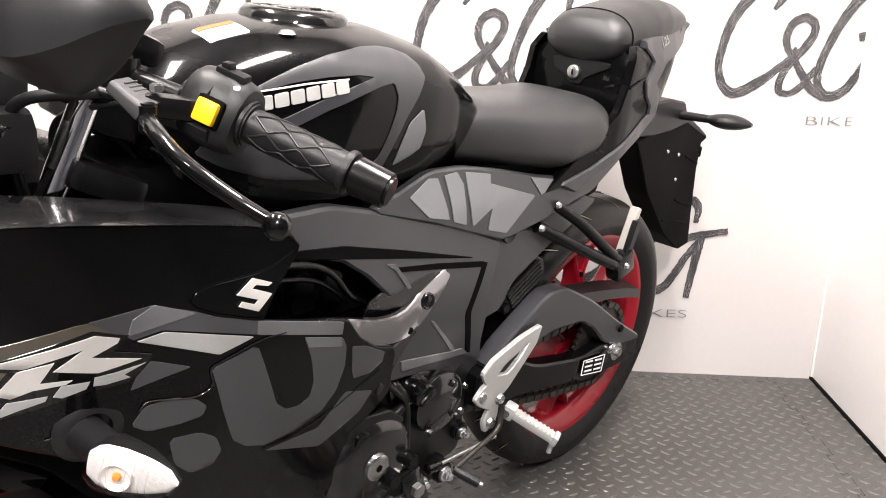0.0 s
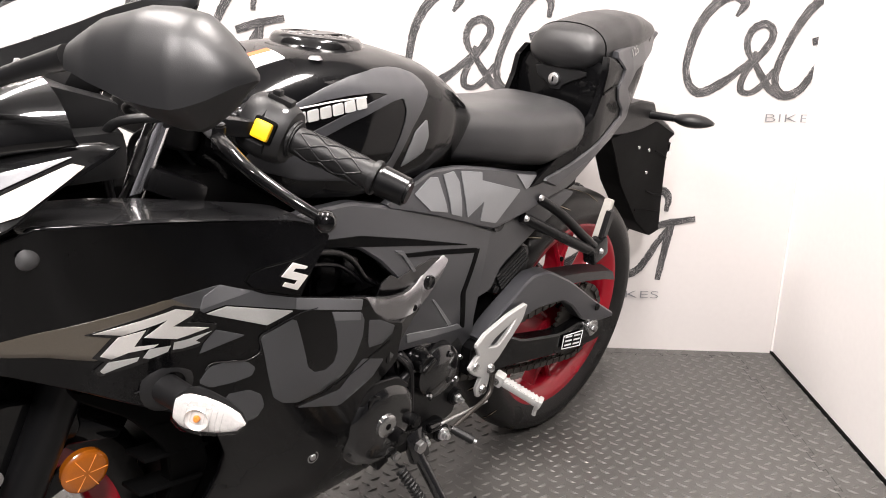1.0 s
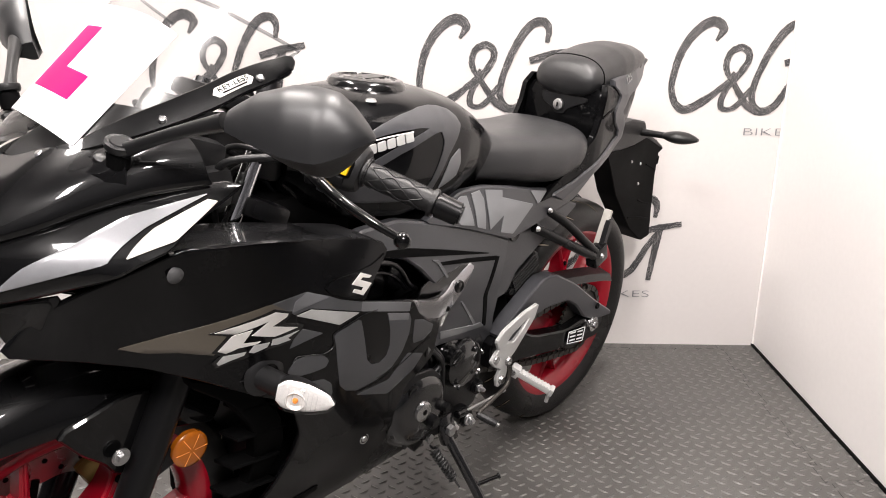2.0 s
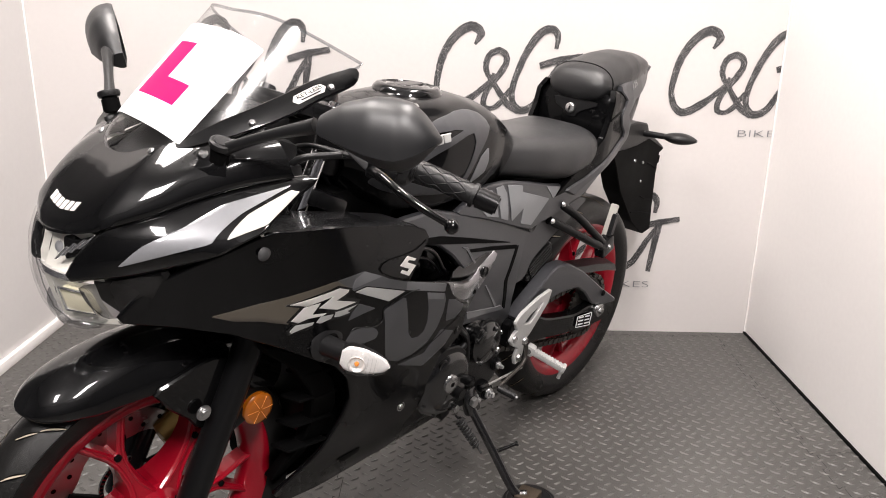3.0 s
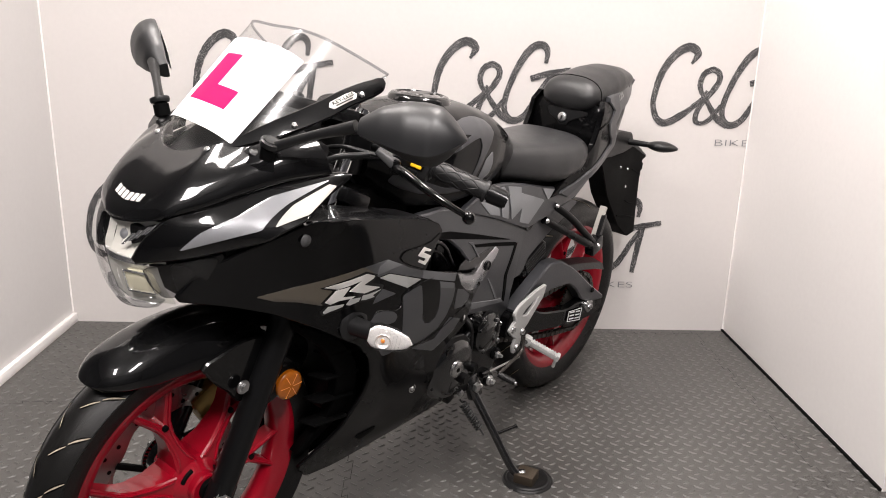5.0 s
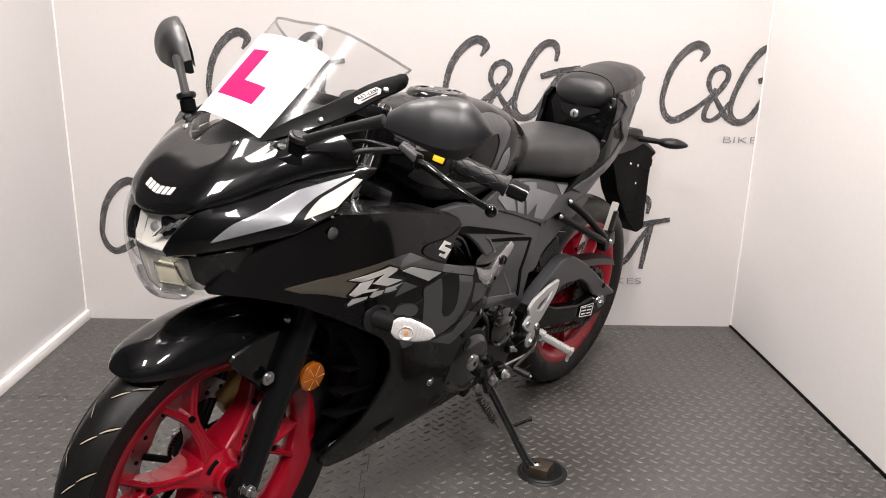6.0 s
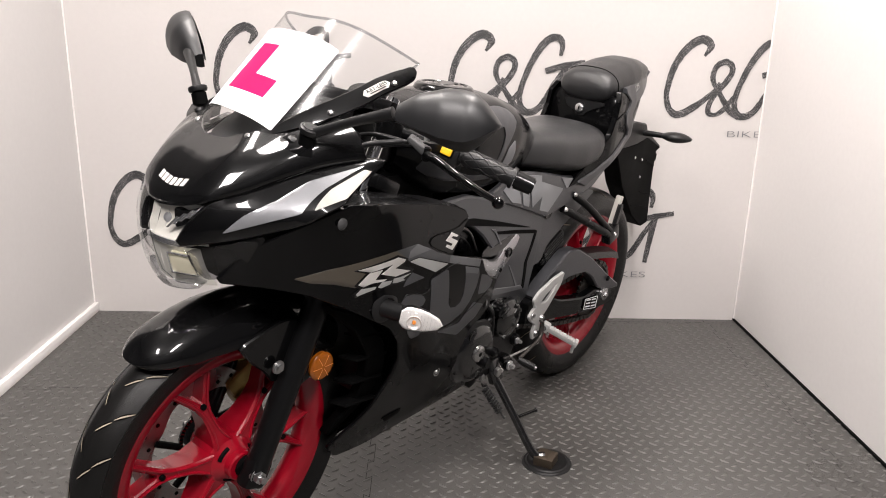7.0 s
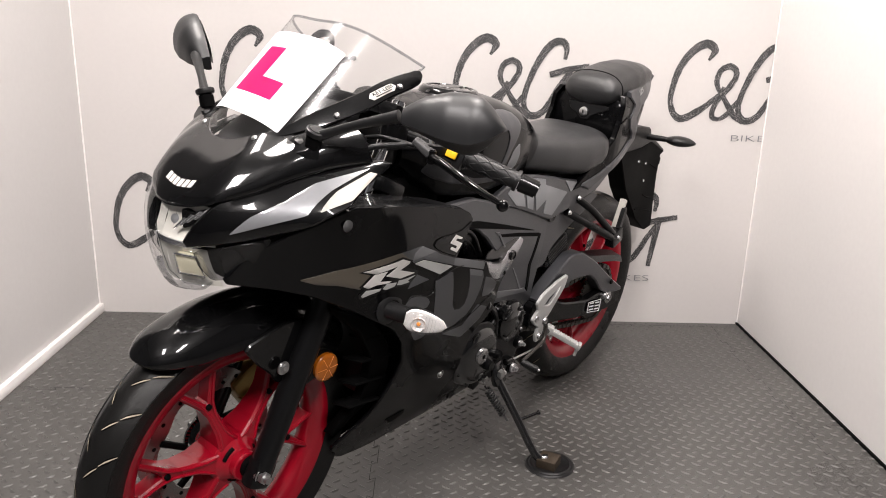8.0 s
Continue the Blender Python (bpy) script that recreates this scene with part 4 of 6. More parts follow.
for s in (-1, 1):
    part("nose_screw", lathe([(0, .0022), (.0035, .0018), (.0052, 0), (0, 0)], cowl_at(s * 2.55, .93, .001), "x", 14, turn=Matrix.Rotation(radians(-50), 3, "Y")), STEEL, cowl)

# dashboard bulk behind the screen
part("dashboard", join(box((1.13, 0, .895), (.10, .20, .05), (0, -18, 0), .015), box((1.18, 0, .85), (.20, .24, .06), (0, 0, 0), .02), box((1.10, 0, .925), (.04, .14, .055), (0, -35, 0), .012)), MATTE, BIKE, "black instrument cluster")

# -- mirrors --


def foot_body(s):
    """A flat triangular foot, thicker towards the stalk, let into the cowl."""
    top = [(1.300, .112, .897), (1.282, .106, .908), (1.262, .108, .921), (1.244, .122, .930), (1.242, .146, .928), (1.256, .162, .918), (1.274, .150, .907), (1.290, .128, .898)]
    sink = [.010, .014, .024, .040, .044, .044, .030, .016]
    rings = []
    for f in (0, .06, 1):
        c = Vector((1.266, .132, .912))
        rings.append([Vector((x, s * y, z)) + (Vector((c.x, s * c.y, c.z)) - Vector((x, s * y, z))) * (.08 if f == 0 else 0) + Vector((0, 0, .0015 if f == 0 else -h * f)) for (x, y, z), h in zip([tuple(p) for p in top], sink)])
    return loft(rings)


def mirror(s, base, knee, axis, center, spin, size):
    """One mirror: foot, stalk and a rounded housing with its glass."""
    tip = Vector((-.001, s * .006, .012))
    foot = part("mirror", foot_body(s), SATIN, BIKE, "matte black mirror on a stalk")
    part("foot_column", rod(base + Vector((-.002, -s * .004, -.020)), base + tip * .2, .0135, .0130, 24, .002), DARK, foot, "short black pivot column")
    part("pivot_cap", lathe([(0, .0035), (.0105, .0035), (.0115, .0020), (.0125, .0020), (.0140, .0030), (.0165, .0015), (.0170, -.003), (.0155, -.007), (0, -.007)], base + tip * .75, "z", 28, turn=Matrix.Rotation(radians(-22 * s), 3, "X")), MATTE, foot, "round black pivot cap")
    part("foot_bolt", lathe([(0, .0045), (.0055, .0040), (.0080, .002), (.0095, .001), (.0100, -.004)], (1.264, s * .126, .9165), "z", 16, turn=Matrix.Rotation(radians(-24 * s), 3, "X")), CASTING, foot)
    pts = curve([base - tip * .3, base.lerp(knee, .5) + Vector((0, 0, .002)), knee], 5)
    part("stalk", tube(pts, [.0105 - .0032 * math.sin(math.pi * (i / (len(pts) - 1)) ** .8) for i in range(len(pts))], 14), MATTE, foot)
    ax = axis.normalized()
    up = (Vector((0, 0, 1)) - ax * ax.z).normalized()
    up = Matrix.Rotation(radians(spin), 3, ax) @ up
    fwd = ax.cross(up)
    if fwd.x < 0:
        fwd = -fwd
    rings = []
    L, H, D = size
    for i in range(21):
        f = i / 20
        top = H * float(np.interp(f, [0, .05, .2, .45, .62, .75, .84, .92, .98, 1], [.16, .22, .38, .51, .52, .48, .36, .20, .07, .02]))
        low = H * float(np.interp(f, [0, .05, .2, .45, .6, .72, .84, .95, 1], [.16, .19, .28, .46, .53, .52, .35, .11, .03]))
        d = D * float(np.interp(f, [0, .06, .2, .45, .7, .88, .97, 1], [.42, .5, .72, .95, 1.0, .72, .40, .10]))
        ridge = -low * .45
        ring = []
        for k in range(11):
            a = math.pi / 2 * k / 10
            ring.append((d * .92 * math.sin(a) ** .8, ridge + (top - ridge) * math.cos(a) ** .9))
        ring += [(d * .60, ridge - (low + ridge) * .34), (d * .32, -low * .90), (d * .08, -low), (-d * .14, -low * .94), (-d * .16, 0), (-d * .14, top * .94)]
        rings.append([center + ax * (f - .5) * L + up * b + fwd * a for a, b in ring])
    hs = part("housing", loft(rings), SHELL, foot, "rounded matte black housing")
    gl = []
    for r in rings[2:-2]:
        mid = sum((Vector(p) for p in r), Vector()) / len(r)
        gl.append([center + ax * ((mid - center).dot(ax)) + up * ((Vector(r[16]) - center).dot(up) * .90) - fwd * (D * .178),
                   center + ax * ((mid - center).dot(ax)) + up * ((Vector(r[14]) - center).dot(up) * .90) - fwd * (D * .178)])
    part("mirror_glass", loft(gl, closed=False), MIRROR, foot, "silvered mirror glass")


mirror(1, Vector((1.258, .151, .930)), Vector((1.207, .281, .983)), Vector((-.070, .137, .004)), Vector((1.164, .353, .985)), 2, (.156, .088, .050))
mirror(-1, Vector((1.257, -.138, .942)), Vector((1.190, -.268, .993)), Vector((-.055, -.14, .06)), Vector((1.150, -.312, 1.010)), -14, (.156, .092, .054))

# -- handlebars --
for s in (1, -1):
    gi, go = Vector((.9385, s * .2175, .8747)), Vector((.893, s * .306, .846))
    d = (go - gi).normalized()
    bar = part("handlebar", join(rod((1.005, s * .095, .905), gi, .011), rod((1.012, s * .095, .880), (1.008, s * .095, .925), .028, segs=24, bevel=.004)), SATIN, BIKE, "black clip-on handlebar")
    prof = [(gi + d * t, .0165) for t in np.linspace(0.0, (go - gi).length, 30)]
    grip = part("grip", tube([p for p, r in prof], [.019] + [r for p, r in prof[1:-1]] + [.019], 20), MATTE, bar, "ribbed rubber grip")
    side = d.cross(Vector((0, 0, 1))).normalized()
    ribs = []
    for k in range(10):
        w0 = Matrix.Rotation(2 * math.pi * k / 10, 3, d) @ side
        pts = []
        for i in range(25):
            f = i / 24
            w = Matrix.Rotation(.27 * (abs((f * 5 + k) % 2 - 1) * 2 - 1), 3, d) @ w0
            pts.append(gi + d * (.010 + f * .080) + w * .0166)
        ribs.append(tube(pts, .0010, 6))
    part("grip_ribs", join(*ribs), MATTE, grip)
    part("grip_flange", rod(gi - d * .004, gi + d * .004, .0225, segs=24, bevel=.002), MATTE, grip)
    part("grip_flange", rod(go - d * .004, go + d * .003, .0205, segs=24, bevel=.001), MATTE, grip)
    part("bar_end", join(rod(go + d * .004, go + d * .042, .0180, .0165, 24, .003)), SATIN, bar, "black metal bar-end weight")
    out = Vector((.50, s * .62, .26))
    out = (out - d * out.dot(d)).normalized()
    fin_ = d.cross(out)
    if fin_.z < 0:
        fin_ = -fin_
    ring = []
    for t, r in ((-.062, .020), (-.060, .026), (-.054, .031), (-.040, .034), (-.020, .034), (-.010, .032), (-.003, .028), (-.001, .022)):
        row = []
        for k in range(28):
            a = 2 * math.pi * k / 28
            c, n = math.cos(a), math.sin(a)
            row.append(gi + d * t + (out * math.copysign(abs(c) ** .75, c) * .92 + fin_ * math.copysign(abs(n) ** .85, n) * 1.08) * r)
        ring.append(row)
    sw = part("switch_box", loft(ring), MATTE, bar, "rounded black switch housing")
    part("housing_seam", tube([gi - d * .032 + (out * math.cos(a) * .94 + fin_ * math.sin(a) * 1.09) * .0332 for a in np.linspace(0, 2 * math.pi, 33)], .0012, 6), DARK, sw)

    def face(m0, tilt):
        """A frame on the housing: along the bar, round it, outwards."""
        n = Matrix.Rotation(radians(tilt), 3, d) @ out
        m = Matrix((-d * s, n.cross(-d * s), n)).transposed().to_4x4()
        m.translation = gi + d * m0 + n * .0325
        return m
    if s > 0:
        m = face(-.025, -14 if (Matrix.Rotation(radians(10), 3, d) @ out).z > out.z else 14)
        part("button_well", mapped(box((0, 0, -.002), (.027, .027, .006), bevel=.004), lambda v: m @ v), DARK, sw)
        part("button", mapped(box((0, 0, .003), (.021, .021, .008), (6, 0, 0), .003), lambda v: m @ v), YELLOW, sw, "yellow push button")
        sg = 1 if (Matrix.Rotation(radians(10), 3, d) @ out).z > out.z else -1
        m2 = face(-.026, sg * 62)
        part("button", mapped(join(box((0, 0, .003), (.030, .014, .012), (0, 0, 0), .003), box((.006, 0, .010), (.010, .010, .008), (0, 12, 0), .002)), lambda v: m2 @ v), PLASTIC, sw, "black rocker switch")
        m3 = face(-.014, sg * 42)
        part("button_mark", mapped(lathe([(0, .0015), (.003, .0012), (.0036, 0)], (0, 0, .0008), "z", 12), lambda v: m3 @ v), WHITEP, sw)
        m4 = face(-.030, -sg * 48)
        part("button", mapped(box((0, 0, .002), (.024, .014, .009), bevel=.003), lambda v: m4 @ v), PLASTIC, sw, "black thumb button")
    pv = Vector((1.028, s * .206, .883))
    perch = part("lever_perch", join(rod(gi - d * .066, gi - d * .048, .021, segs=20, bevel=.003), box((pv + gi - d * .055) / 2 + Vector((0, 0, .002)), (.060, .026, .020), (0, -8, -s * 12), .006),
                                     rod(pv + Vector((0, 0, -.012)), pv + Vector((0, 0, .014)), .008, segs=12, bevel=.002)), SATIN, bar, "black lever perch with adjuster")
    b0, b1 = Vector((1.037, s * .170, .908)), Vector((1.021, s * .197, .888))
    ax_ = (b1 - b0).normalized()
    wide = ax_.cross(Vector((0, 0, 1))).normalized()
    tall = wide.cross(ax_)
    rows = []
    for f, w, h in ((0, .010, .004), (.04, .014, .006), (.5, .0160, .0070), (.94, .0175, .0085), (1, .0170, .0080), (1, .0140, .0055), (.85, .0135, .0050)):
        m = b0.lerp(b1, f)
        rows.append([m + wide * (math.copysign(abs(math.cos(2 * math.pi * (k + .5) / 20)) ** .4, math.cos(2 * math.pi * (k + .5) / 20)) * w) + tall * (math.copysign(abs(math.sin(2 * math.pi * (k + .5) / 20)) ** .4, math.sin(2 * math.pi * (k + .5) / 20)) * h) for k in range(20)])
    boot = part("adjuster_boot", loft(rows), BOOT, perch, "grey rubber adjuster boot")
    for f in (.22, .36, .50, .64):
        m = b0.lerp(b1, f) + tall * .0069
        part("boot_ridge", tube([m - wide * .013, m + wide * .004], .0008, 8), BOOT, boot)
    part("perch_bolt", rod(pv + Vector((-.016, -s * .015, .020)), pv + Vector((-.016, -s * .015, .027)), .0060, segs=6, bevel=.001), STEEL, perch)
    lev = curve([pv, (1.038, s * .240, .880), (1.040, s * .280, .868), (1.022, s * .320, .847), (1.000, s * .350, .829)], 6)
    part("lever", join(tube(lev, [.0085 - .003 * i / (len(lev) - 1) for i in range(len(lev))], 12), lathe([(0, .0115), (.006, .0100), (.0105, .005), (.0115, 0), (.0105, -.005), (.006, -.0100), (0, -.0115)], (1.000, s * .351, .828), "z", 18)), GLOSS, perch, "glossy black lever with ball end")
part("top_yoke", join(box((1.000, 0, .935), (.075, .235, .028), (0, -24, 0), .010), rod((.985, 0, .925), (1.0, 0, .965), .022, segs=24, bevel=.004), box((1.02, 0, .80), (.07, .235, .030), (0, -24, 0), .010)), SATIN, BIKE, "black fork yokes")
part("start_knob", rod((.955, .015, .945), (.948, .015, .972), .020, .017, 24, .004), MATTE, BIKE, "black rotary start knob")
for k, pts in enumerate(([(1.04, .175, .898), (1.07, .120, .905), (1.055, .060, .885), (1.0, .045, .85), (.95, .06, .78)],
                         [(1.05, .165, .900), (1.10, .110, .880), (1.09, .080, .80), (1.06, .07, .70)],
                         [(.985, .15, .885), (1.03, .10, .875), (1.05, .055, .84), (1.03, .05, .74)],
                         [(1.04, -.175, .898), (1.09, -.12, .92), (1.08, -.06, .87), (1.05, -.05, .75)])):
    part("cable", tube(curve(pts, 8), .0042 if k != 1 else .0055, 10), MATTE, BIKE, "black control cable")
# front indicators
for s in (1, -1):
    root, tip = Vector((1.085, s * .195, .600)), Vector((1.093, s * .300, .592))
    stem = part("front_indicator", join(rod(root + Vector((.012, -s * .02, 0)), Vector((1.090, s * .262, .604)), .018, .016, 16, .004), lathe([(.030, -.004), (.034, .002), (.028, .008), (.018, .010)], root + Vector((.004, -s * .004, .002)), "y", 24)), MATTE, BIKE, "turn indicator with clear lens")
    rings, lens = [], []
    ax = Vector((-.64, s * .75, -.14)).normalized()
    fw = Vector((.75, s * .64, .05))
    fw = (fw - ax * fw.dot(ax)).normalized()
    up = ax.cross(fw)
    if up.z < 0:
        up = -up
    c0 = Vector((1.1147, s * .2533, .6100))
    for i in range(11):
        f = i / 10
        h = .0225 * float(np.interp(f, [0, .06, .2, .4, .65, .88, .97, 1], [.55, .85, 1, 1, .84, .56, .34, .04]))
        back = .040 * float(np.interp(f, [0, .2, .6, 1], [.8, 1, .7, .15]))
        ring, lr = [], []
        for k in range(9):
            a = math.pi * k / 8
            ring.append(c0 + ax * f * .078 + up * h * math.cos(a) - fw * back * math.sin(a))
            lr.append(c0 + ax * f * .078 + up * h * math.cos(a) + fw * (.004 + .012 * math.sin(a) * h / .0225))
        rings.append(ring)
        lens.append(lr)
    part("housing", loft(rings, closed=False), MATTE, stem)
    lp = part("lens", loft(lens, closed=False), LENS, stem, "clear indicator lens")
    lp.visible_shadow = False
    part("bowl", loft([[c0 + ax * (i / 10) * .077 + up * (.96 * (p - c0).dot(up)) - fw * (.0005 - .004 * math.sin(math.pi * k / 8)) for k, p in enumerate(a)] for i, a in enumerate(rings)], closed=False), FROST, stem, "bright lamp bowl")
    face_ = Matrix.Rotation(math.atan2(fw.y, fw.x), 3, "Z")
    for a, b, r in ((.026, -.004, .0130),):
        part("lamp_dish", lathe([(0, -.004), (r * .5, -.0025), (r * .85, .001), (r, .0035), (r * 1.05, .002)], c0 + ax * a + up * b + fw * .0035, "x", 24, turn=face_), FROST, stem, "round bright lamp dish")
        part("bulb", lathe([(0, .0045), (r * .20, .0040), (r * .30, .001), (r * .30, -.003)], c0 + ax * a + up * b + fw * .0035, "x", 16, turn=face_), BULB, stem, "amber bulb")
    part("lens_ribs", join(*[tube([c0 + ax * t + up * h * g + fw * (.0165 - .010 * abs(g)) for g in (-.7, 0, .7)], .0005, 5) for t, h in ((.016, .020), (.022, .021), (.036, .021), (.042, .020), (.048, .019), (.054, .018))]), LENS, stem)

# -- side fairing --
SMARK = [(.927, .717), (.903, .706), (.908, .704), (.923, .709), (.928, .706), (.903, .694), (.920, .679), (.944, .691), (.940, .695), (.925, .688), (.920, .692), (.946, .704)]
MAIN = [(1.381, .690), (1.352, .745), (1.309, .778), (1.247, .809), (1.219, .821), (1.126, .808), (.976, .778), (.908, .762), (.872, .747), (.862, .734), (.896, .692), (.913, .660),
        (.850, .640), (.785, .623), (.758, .588), (.716, .556), (.676, .540), (.664, .462), (.690, .440), (.728, .425), (.748, .360), (.738, .312), (.700, .285), (.600, .240), (.525, .205), (.540, .186), (.780, .170),
        (.960, .160), (1.035, .165), (1.085, .225), (1.060, .262), (1.020, .318), (.992, .400), (.990, .441), (1.013, .495), (1.058, .545), (1.174, .617), (1.241, .652), (1.307, .674)]
for s in (1, -1):
    side = (lambda b: b) if s > 0 else flip
    fair = part("side_fairing", side(sheet(MAIN, on_flank, .006, .003, .014, soft=.10)), GLOSSF, BIKE, "gloss black side fairing with grey graphics")
    true_normals(fair, s)

    def film(outline, mat, lift=.0008, label="", step=.012, soft=.06):
        return part("graphic", side(sheet(outline, lambda x, z, d: on_flank(x, z, d + lift), .0008, .0002, step, soft=soft)), mat, fair, label)
    film([(1.276, .688), (1.220, .702), (1.094, .717), (1.060, .695), (1.089, .706), (1.174, .692), (1.150, .681), (1.164, .655), (1.209, .670), (1.246, .676)], TAN)
    film([(1.092, .7165), (1.034, .7165), (.989, .697), (.967, .685), (.922, .667), (.793, .625), (.793, .608), (.920, .651), (1.024, .689), (1.052, .6875), (1.060, .694)], DECAL, soft=.03)
    film([(1.058, .693), (1.053, .708), (1.032, .7165), (.989, .696)], MID, .0013, soft=.03)
    film([(.918, .666), (.793, .625), (.793, .608), (.918, .650)], MID, .0013, soft=.03)
    film([(1.049, .685), (1.022, .686), (.922, .649), (.963, .642)], DECAL2, .0014, "pale silver-grey slash", soft=.02)
    film([(.917, .637), (.971, .627), (.962, .600), (.953, .569), (.942, .538), (.932, .514), (.913, .495), (.882, .480), (.838, .479), (.800, .491), (.781, .518), (.776, .555), (.781, .586), (.791, .603), (.852, .624), (.836, .589), (.825, .552), (.826, .529), (.841, .521), (.862, .526), (.879, .543), (.897, .587)], DECAL, label="broad charcoal graphic", soft=.10)
    film([(.852, .624), (.793, .604), (.790, .590), (.844, .608)], MID, .0013, soft=.03)
    film([(.770, .582), (.742, .572), (.700, .546), (.700, .530), (.720, .520), (.752, .525), (.759, .539)], DECAL, soft=.05)
    film([(.882, .470), (.797, .463), (.761, .507), (.704, .482), (.722, .454), (.787, .427)], DECAL, soft=.05)
    film([(1.040, .608), (1.009, .607), (.985, .595), (.973, .582), (.977, .571), (1.002, .571), (1.035, .576), (1.052, .590)], DECAL, soft=.14)
    film([(1.012, .555), (.977, .548), (.956, .531), (.946, .506), (.955, .489), (.981, .490), (1.002, .515)], DECAL, soft=.14)
    film([(1.035, .659), (.994, .638), (1.022, .636), (1.054, .633), (1.049, .646)], DECAL, soft=.04)

    # Seams drawn as thin raised tubes in a paler black, for their lit edge.
    def seam_line(pts):
        part("panel_seam", side(tube([Vector(on_flank(p.x, p.z, .0013)) for p in curve([(x, 0, z) for x, z in pts], 5)], .0008, 6)), LEDGE, fair)
    seam_line([(.880, .640), (.909, .642), (.941, .637), (.969, .630), (.972, .622), (.969, .610), (.974, .602), (.990, .600), (1.013, .607), (1.037, .613), (1.045, .606)])
    seam_line([(.885, .474), (.836, .472), (.787, .484), (.742, .502), (.700, .516)])
    seam_line([(1.127, .602), (1.115, .604), (1.100, .608)])
    # emblem: plain pale slashes on a dark ground, dull bars below
    film([(1.178, .692), (1.089, .708), (1.056, .694), (1.071, .682), (1.034, .667), (1.039, .657), (1.057, .644), (1.092, .646), (1.126, .640), (1.161, .634), (1.167, .644), (1.157, .653), (1.169, .660), (1.152, .683)], GLOSS, .0013, soft=.02)
    film([(1.170, .692), (1.087, .703), (1.065, .694), (1.067, .690), (1.090, .682), (1.045, .666), (1.084, .664), (1.120, .676), (1.096, .692), (1.142, .684)], SILVER, .0017, "bright silver slanted emblem", soft=0)
    film([(1.146, .682), (1.119, .685), (1.130, .666), (1.105, .663), (1.110, .660), (1.135, .660), (1.151, .655), (1.162, .661)], SILVER, .0017, soft=0)
    film([(1.161, .641), (1.154, .651), (1.124, .651), (1.126, .646), (1.146, .641), (1.158, .637)], DECAL2, .0017, soft=0)
    film([(1.120, .649), (1.114, .659), (1.091, .657), (1.094, .650), (1.113, .646)], DECAL2, .0017, soft=0)
    film([(1.087, .660), (1.072, .659), (1.041, .660), (1.061, .654), (1.055, .649), (1.077, .649), (1.088, .651)], DECAL2, .0017, soft=0)
    # side emblem block: smooth dark pad with raised silver mark
    PAD = [(.868, .734), (.900, .722), (.928, .720), (.974, .7215), (.992, .719), (.998, .711), (.990, .702), (.967, .689), (.927, .672), (.911, .668), (.902, .683), (.890, .701)]
    film(PAD, DARK, .0009, soft=.10)
    film([(.932 + (x - .932) * .955, .700 + (z - .700) * .93) for x, z in PAD], GLOSSF, .0022, "gloss black emblem pad", soft=.10)
    film(SMARK, SILVER, .0045, "raised silver mark", soft=0)
    part("fairing_bolt", side(join(lathe([(0, .003), (.0045, .0025), (.006, .0), (0, 0)], on_flank(.819, .336, .001), "y", 16), lathe([(.0085, .001), (.010, .0012), (.0105, 0)], on_flank(.819, .336, .001), "y", 20))), STEEL, fair)
    # shelf along the fairing's upper edge, folding inwards
    top = curve([(x, flank(x, z) + .001, z + .001) for x, z in [(1.235, .818), (1.126, .809), (.976, .779), (.908, .763), (.872, .746)]], 6)
    shelf = loft([[p, p + Vector((0, -.008, .0025)), Vector((p.x - .01, .115, p.z - .004)), Vector((p.x - .01, .115, p.z - .012)), p + Vector((0, -.010, -.006))] for p in top])
    part("fairing_shelf", side(shelf), LEDGE, fair, "gloss black upper ledge")
    # position lamp on the front flank
    part("side_marker", side(lathe([(0, .005), (.007, .004), (.011, 0), (0, -.002)], on_flank(1.228, .792, .002), "y", 18)), BOOT, fair, "small smoked marker lens")
    # crease lines of the belly
    part("belly_slot", side(sheet([(.965, .262), (.905, .266), (.900, .250), (.935, .238)], lambda x, z, d: on_flank(x, z, d + .002), .001, .0005, .02)), DARK, fair)
    # air duct behind the emblem pad
    def on_scoop(x, z, d):
        return (x, float(np.interp(x, [.50, .55, .60, .695, .749, .79], [.118, .124, .130, .161, .178, .197])) + d, z)
    SCOOP = [(.783, .621), (.765, .614), (.741, .604), (.715, .593), (.689, .585), (.664, .579), (.641, .578), (.620, .582), (.601, .590), (.575, .602), (.546, .611), (.533, .601), (.548, .578), (.577, .550), (.606, .532), (.632, .533), (.659, .539), (.707, .554), (.749, .577), (.776, .602)]

    def bowed(x, z, d):
        zc = float(np.interp(x, [.53, .60, .66, .75, .79], [.604, .561, .558, .590, .622]))
        return on_scoop(x, z, d - 3.0 * (z - zc) ** 2 - float(np.interp(x, [.755, .79], [0, .010])))
    scoop = part("air_scoop", side(sheet(SCOOP, bowed, .007, .002, .010, soft=.12)), SCOOPM, BIKE, "glossy grey forked air scoop")
    part("scoop_bolt", side(lathe([(0, .0022), (.0050, .0020), (.0085, .0008), (.0110, .0030), (.0125, .0022), (.0130, -.002)], bowed(.584, .574, .0005), "y", 24)), GLOSS, scoop, "black recessed bolt cup")
    part("scoop_bolt", side(lathe([(0, .0015), (.0040, .0015), (.0055, .0)], bowed(.623, .541, .0005), "y", 14)), DARK, scoop)
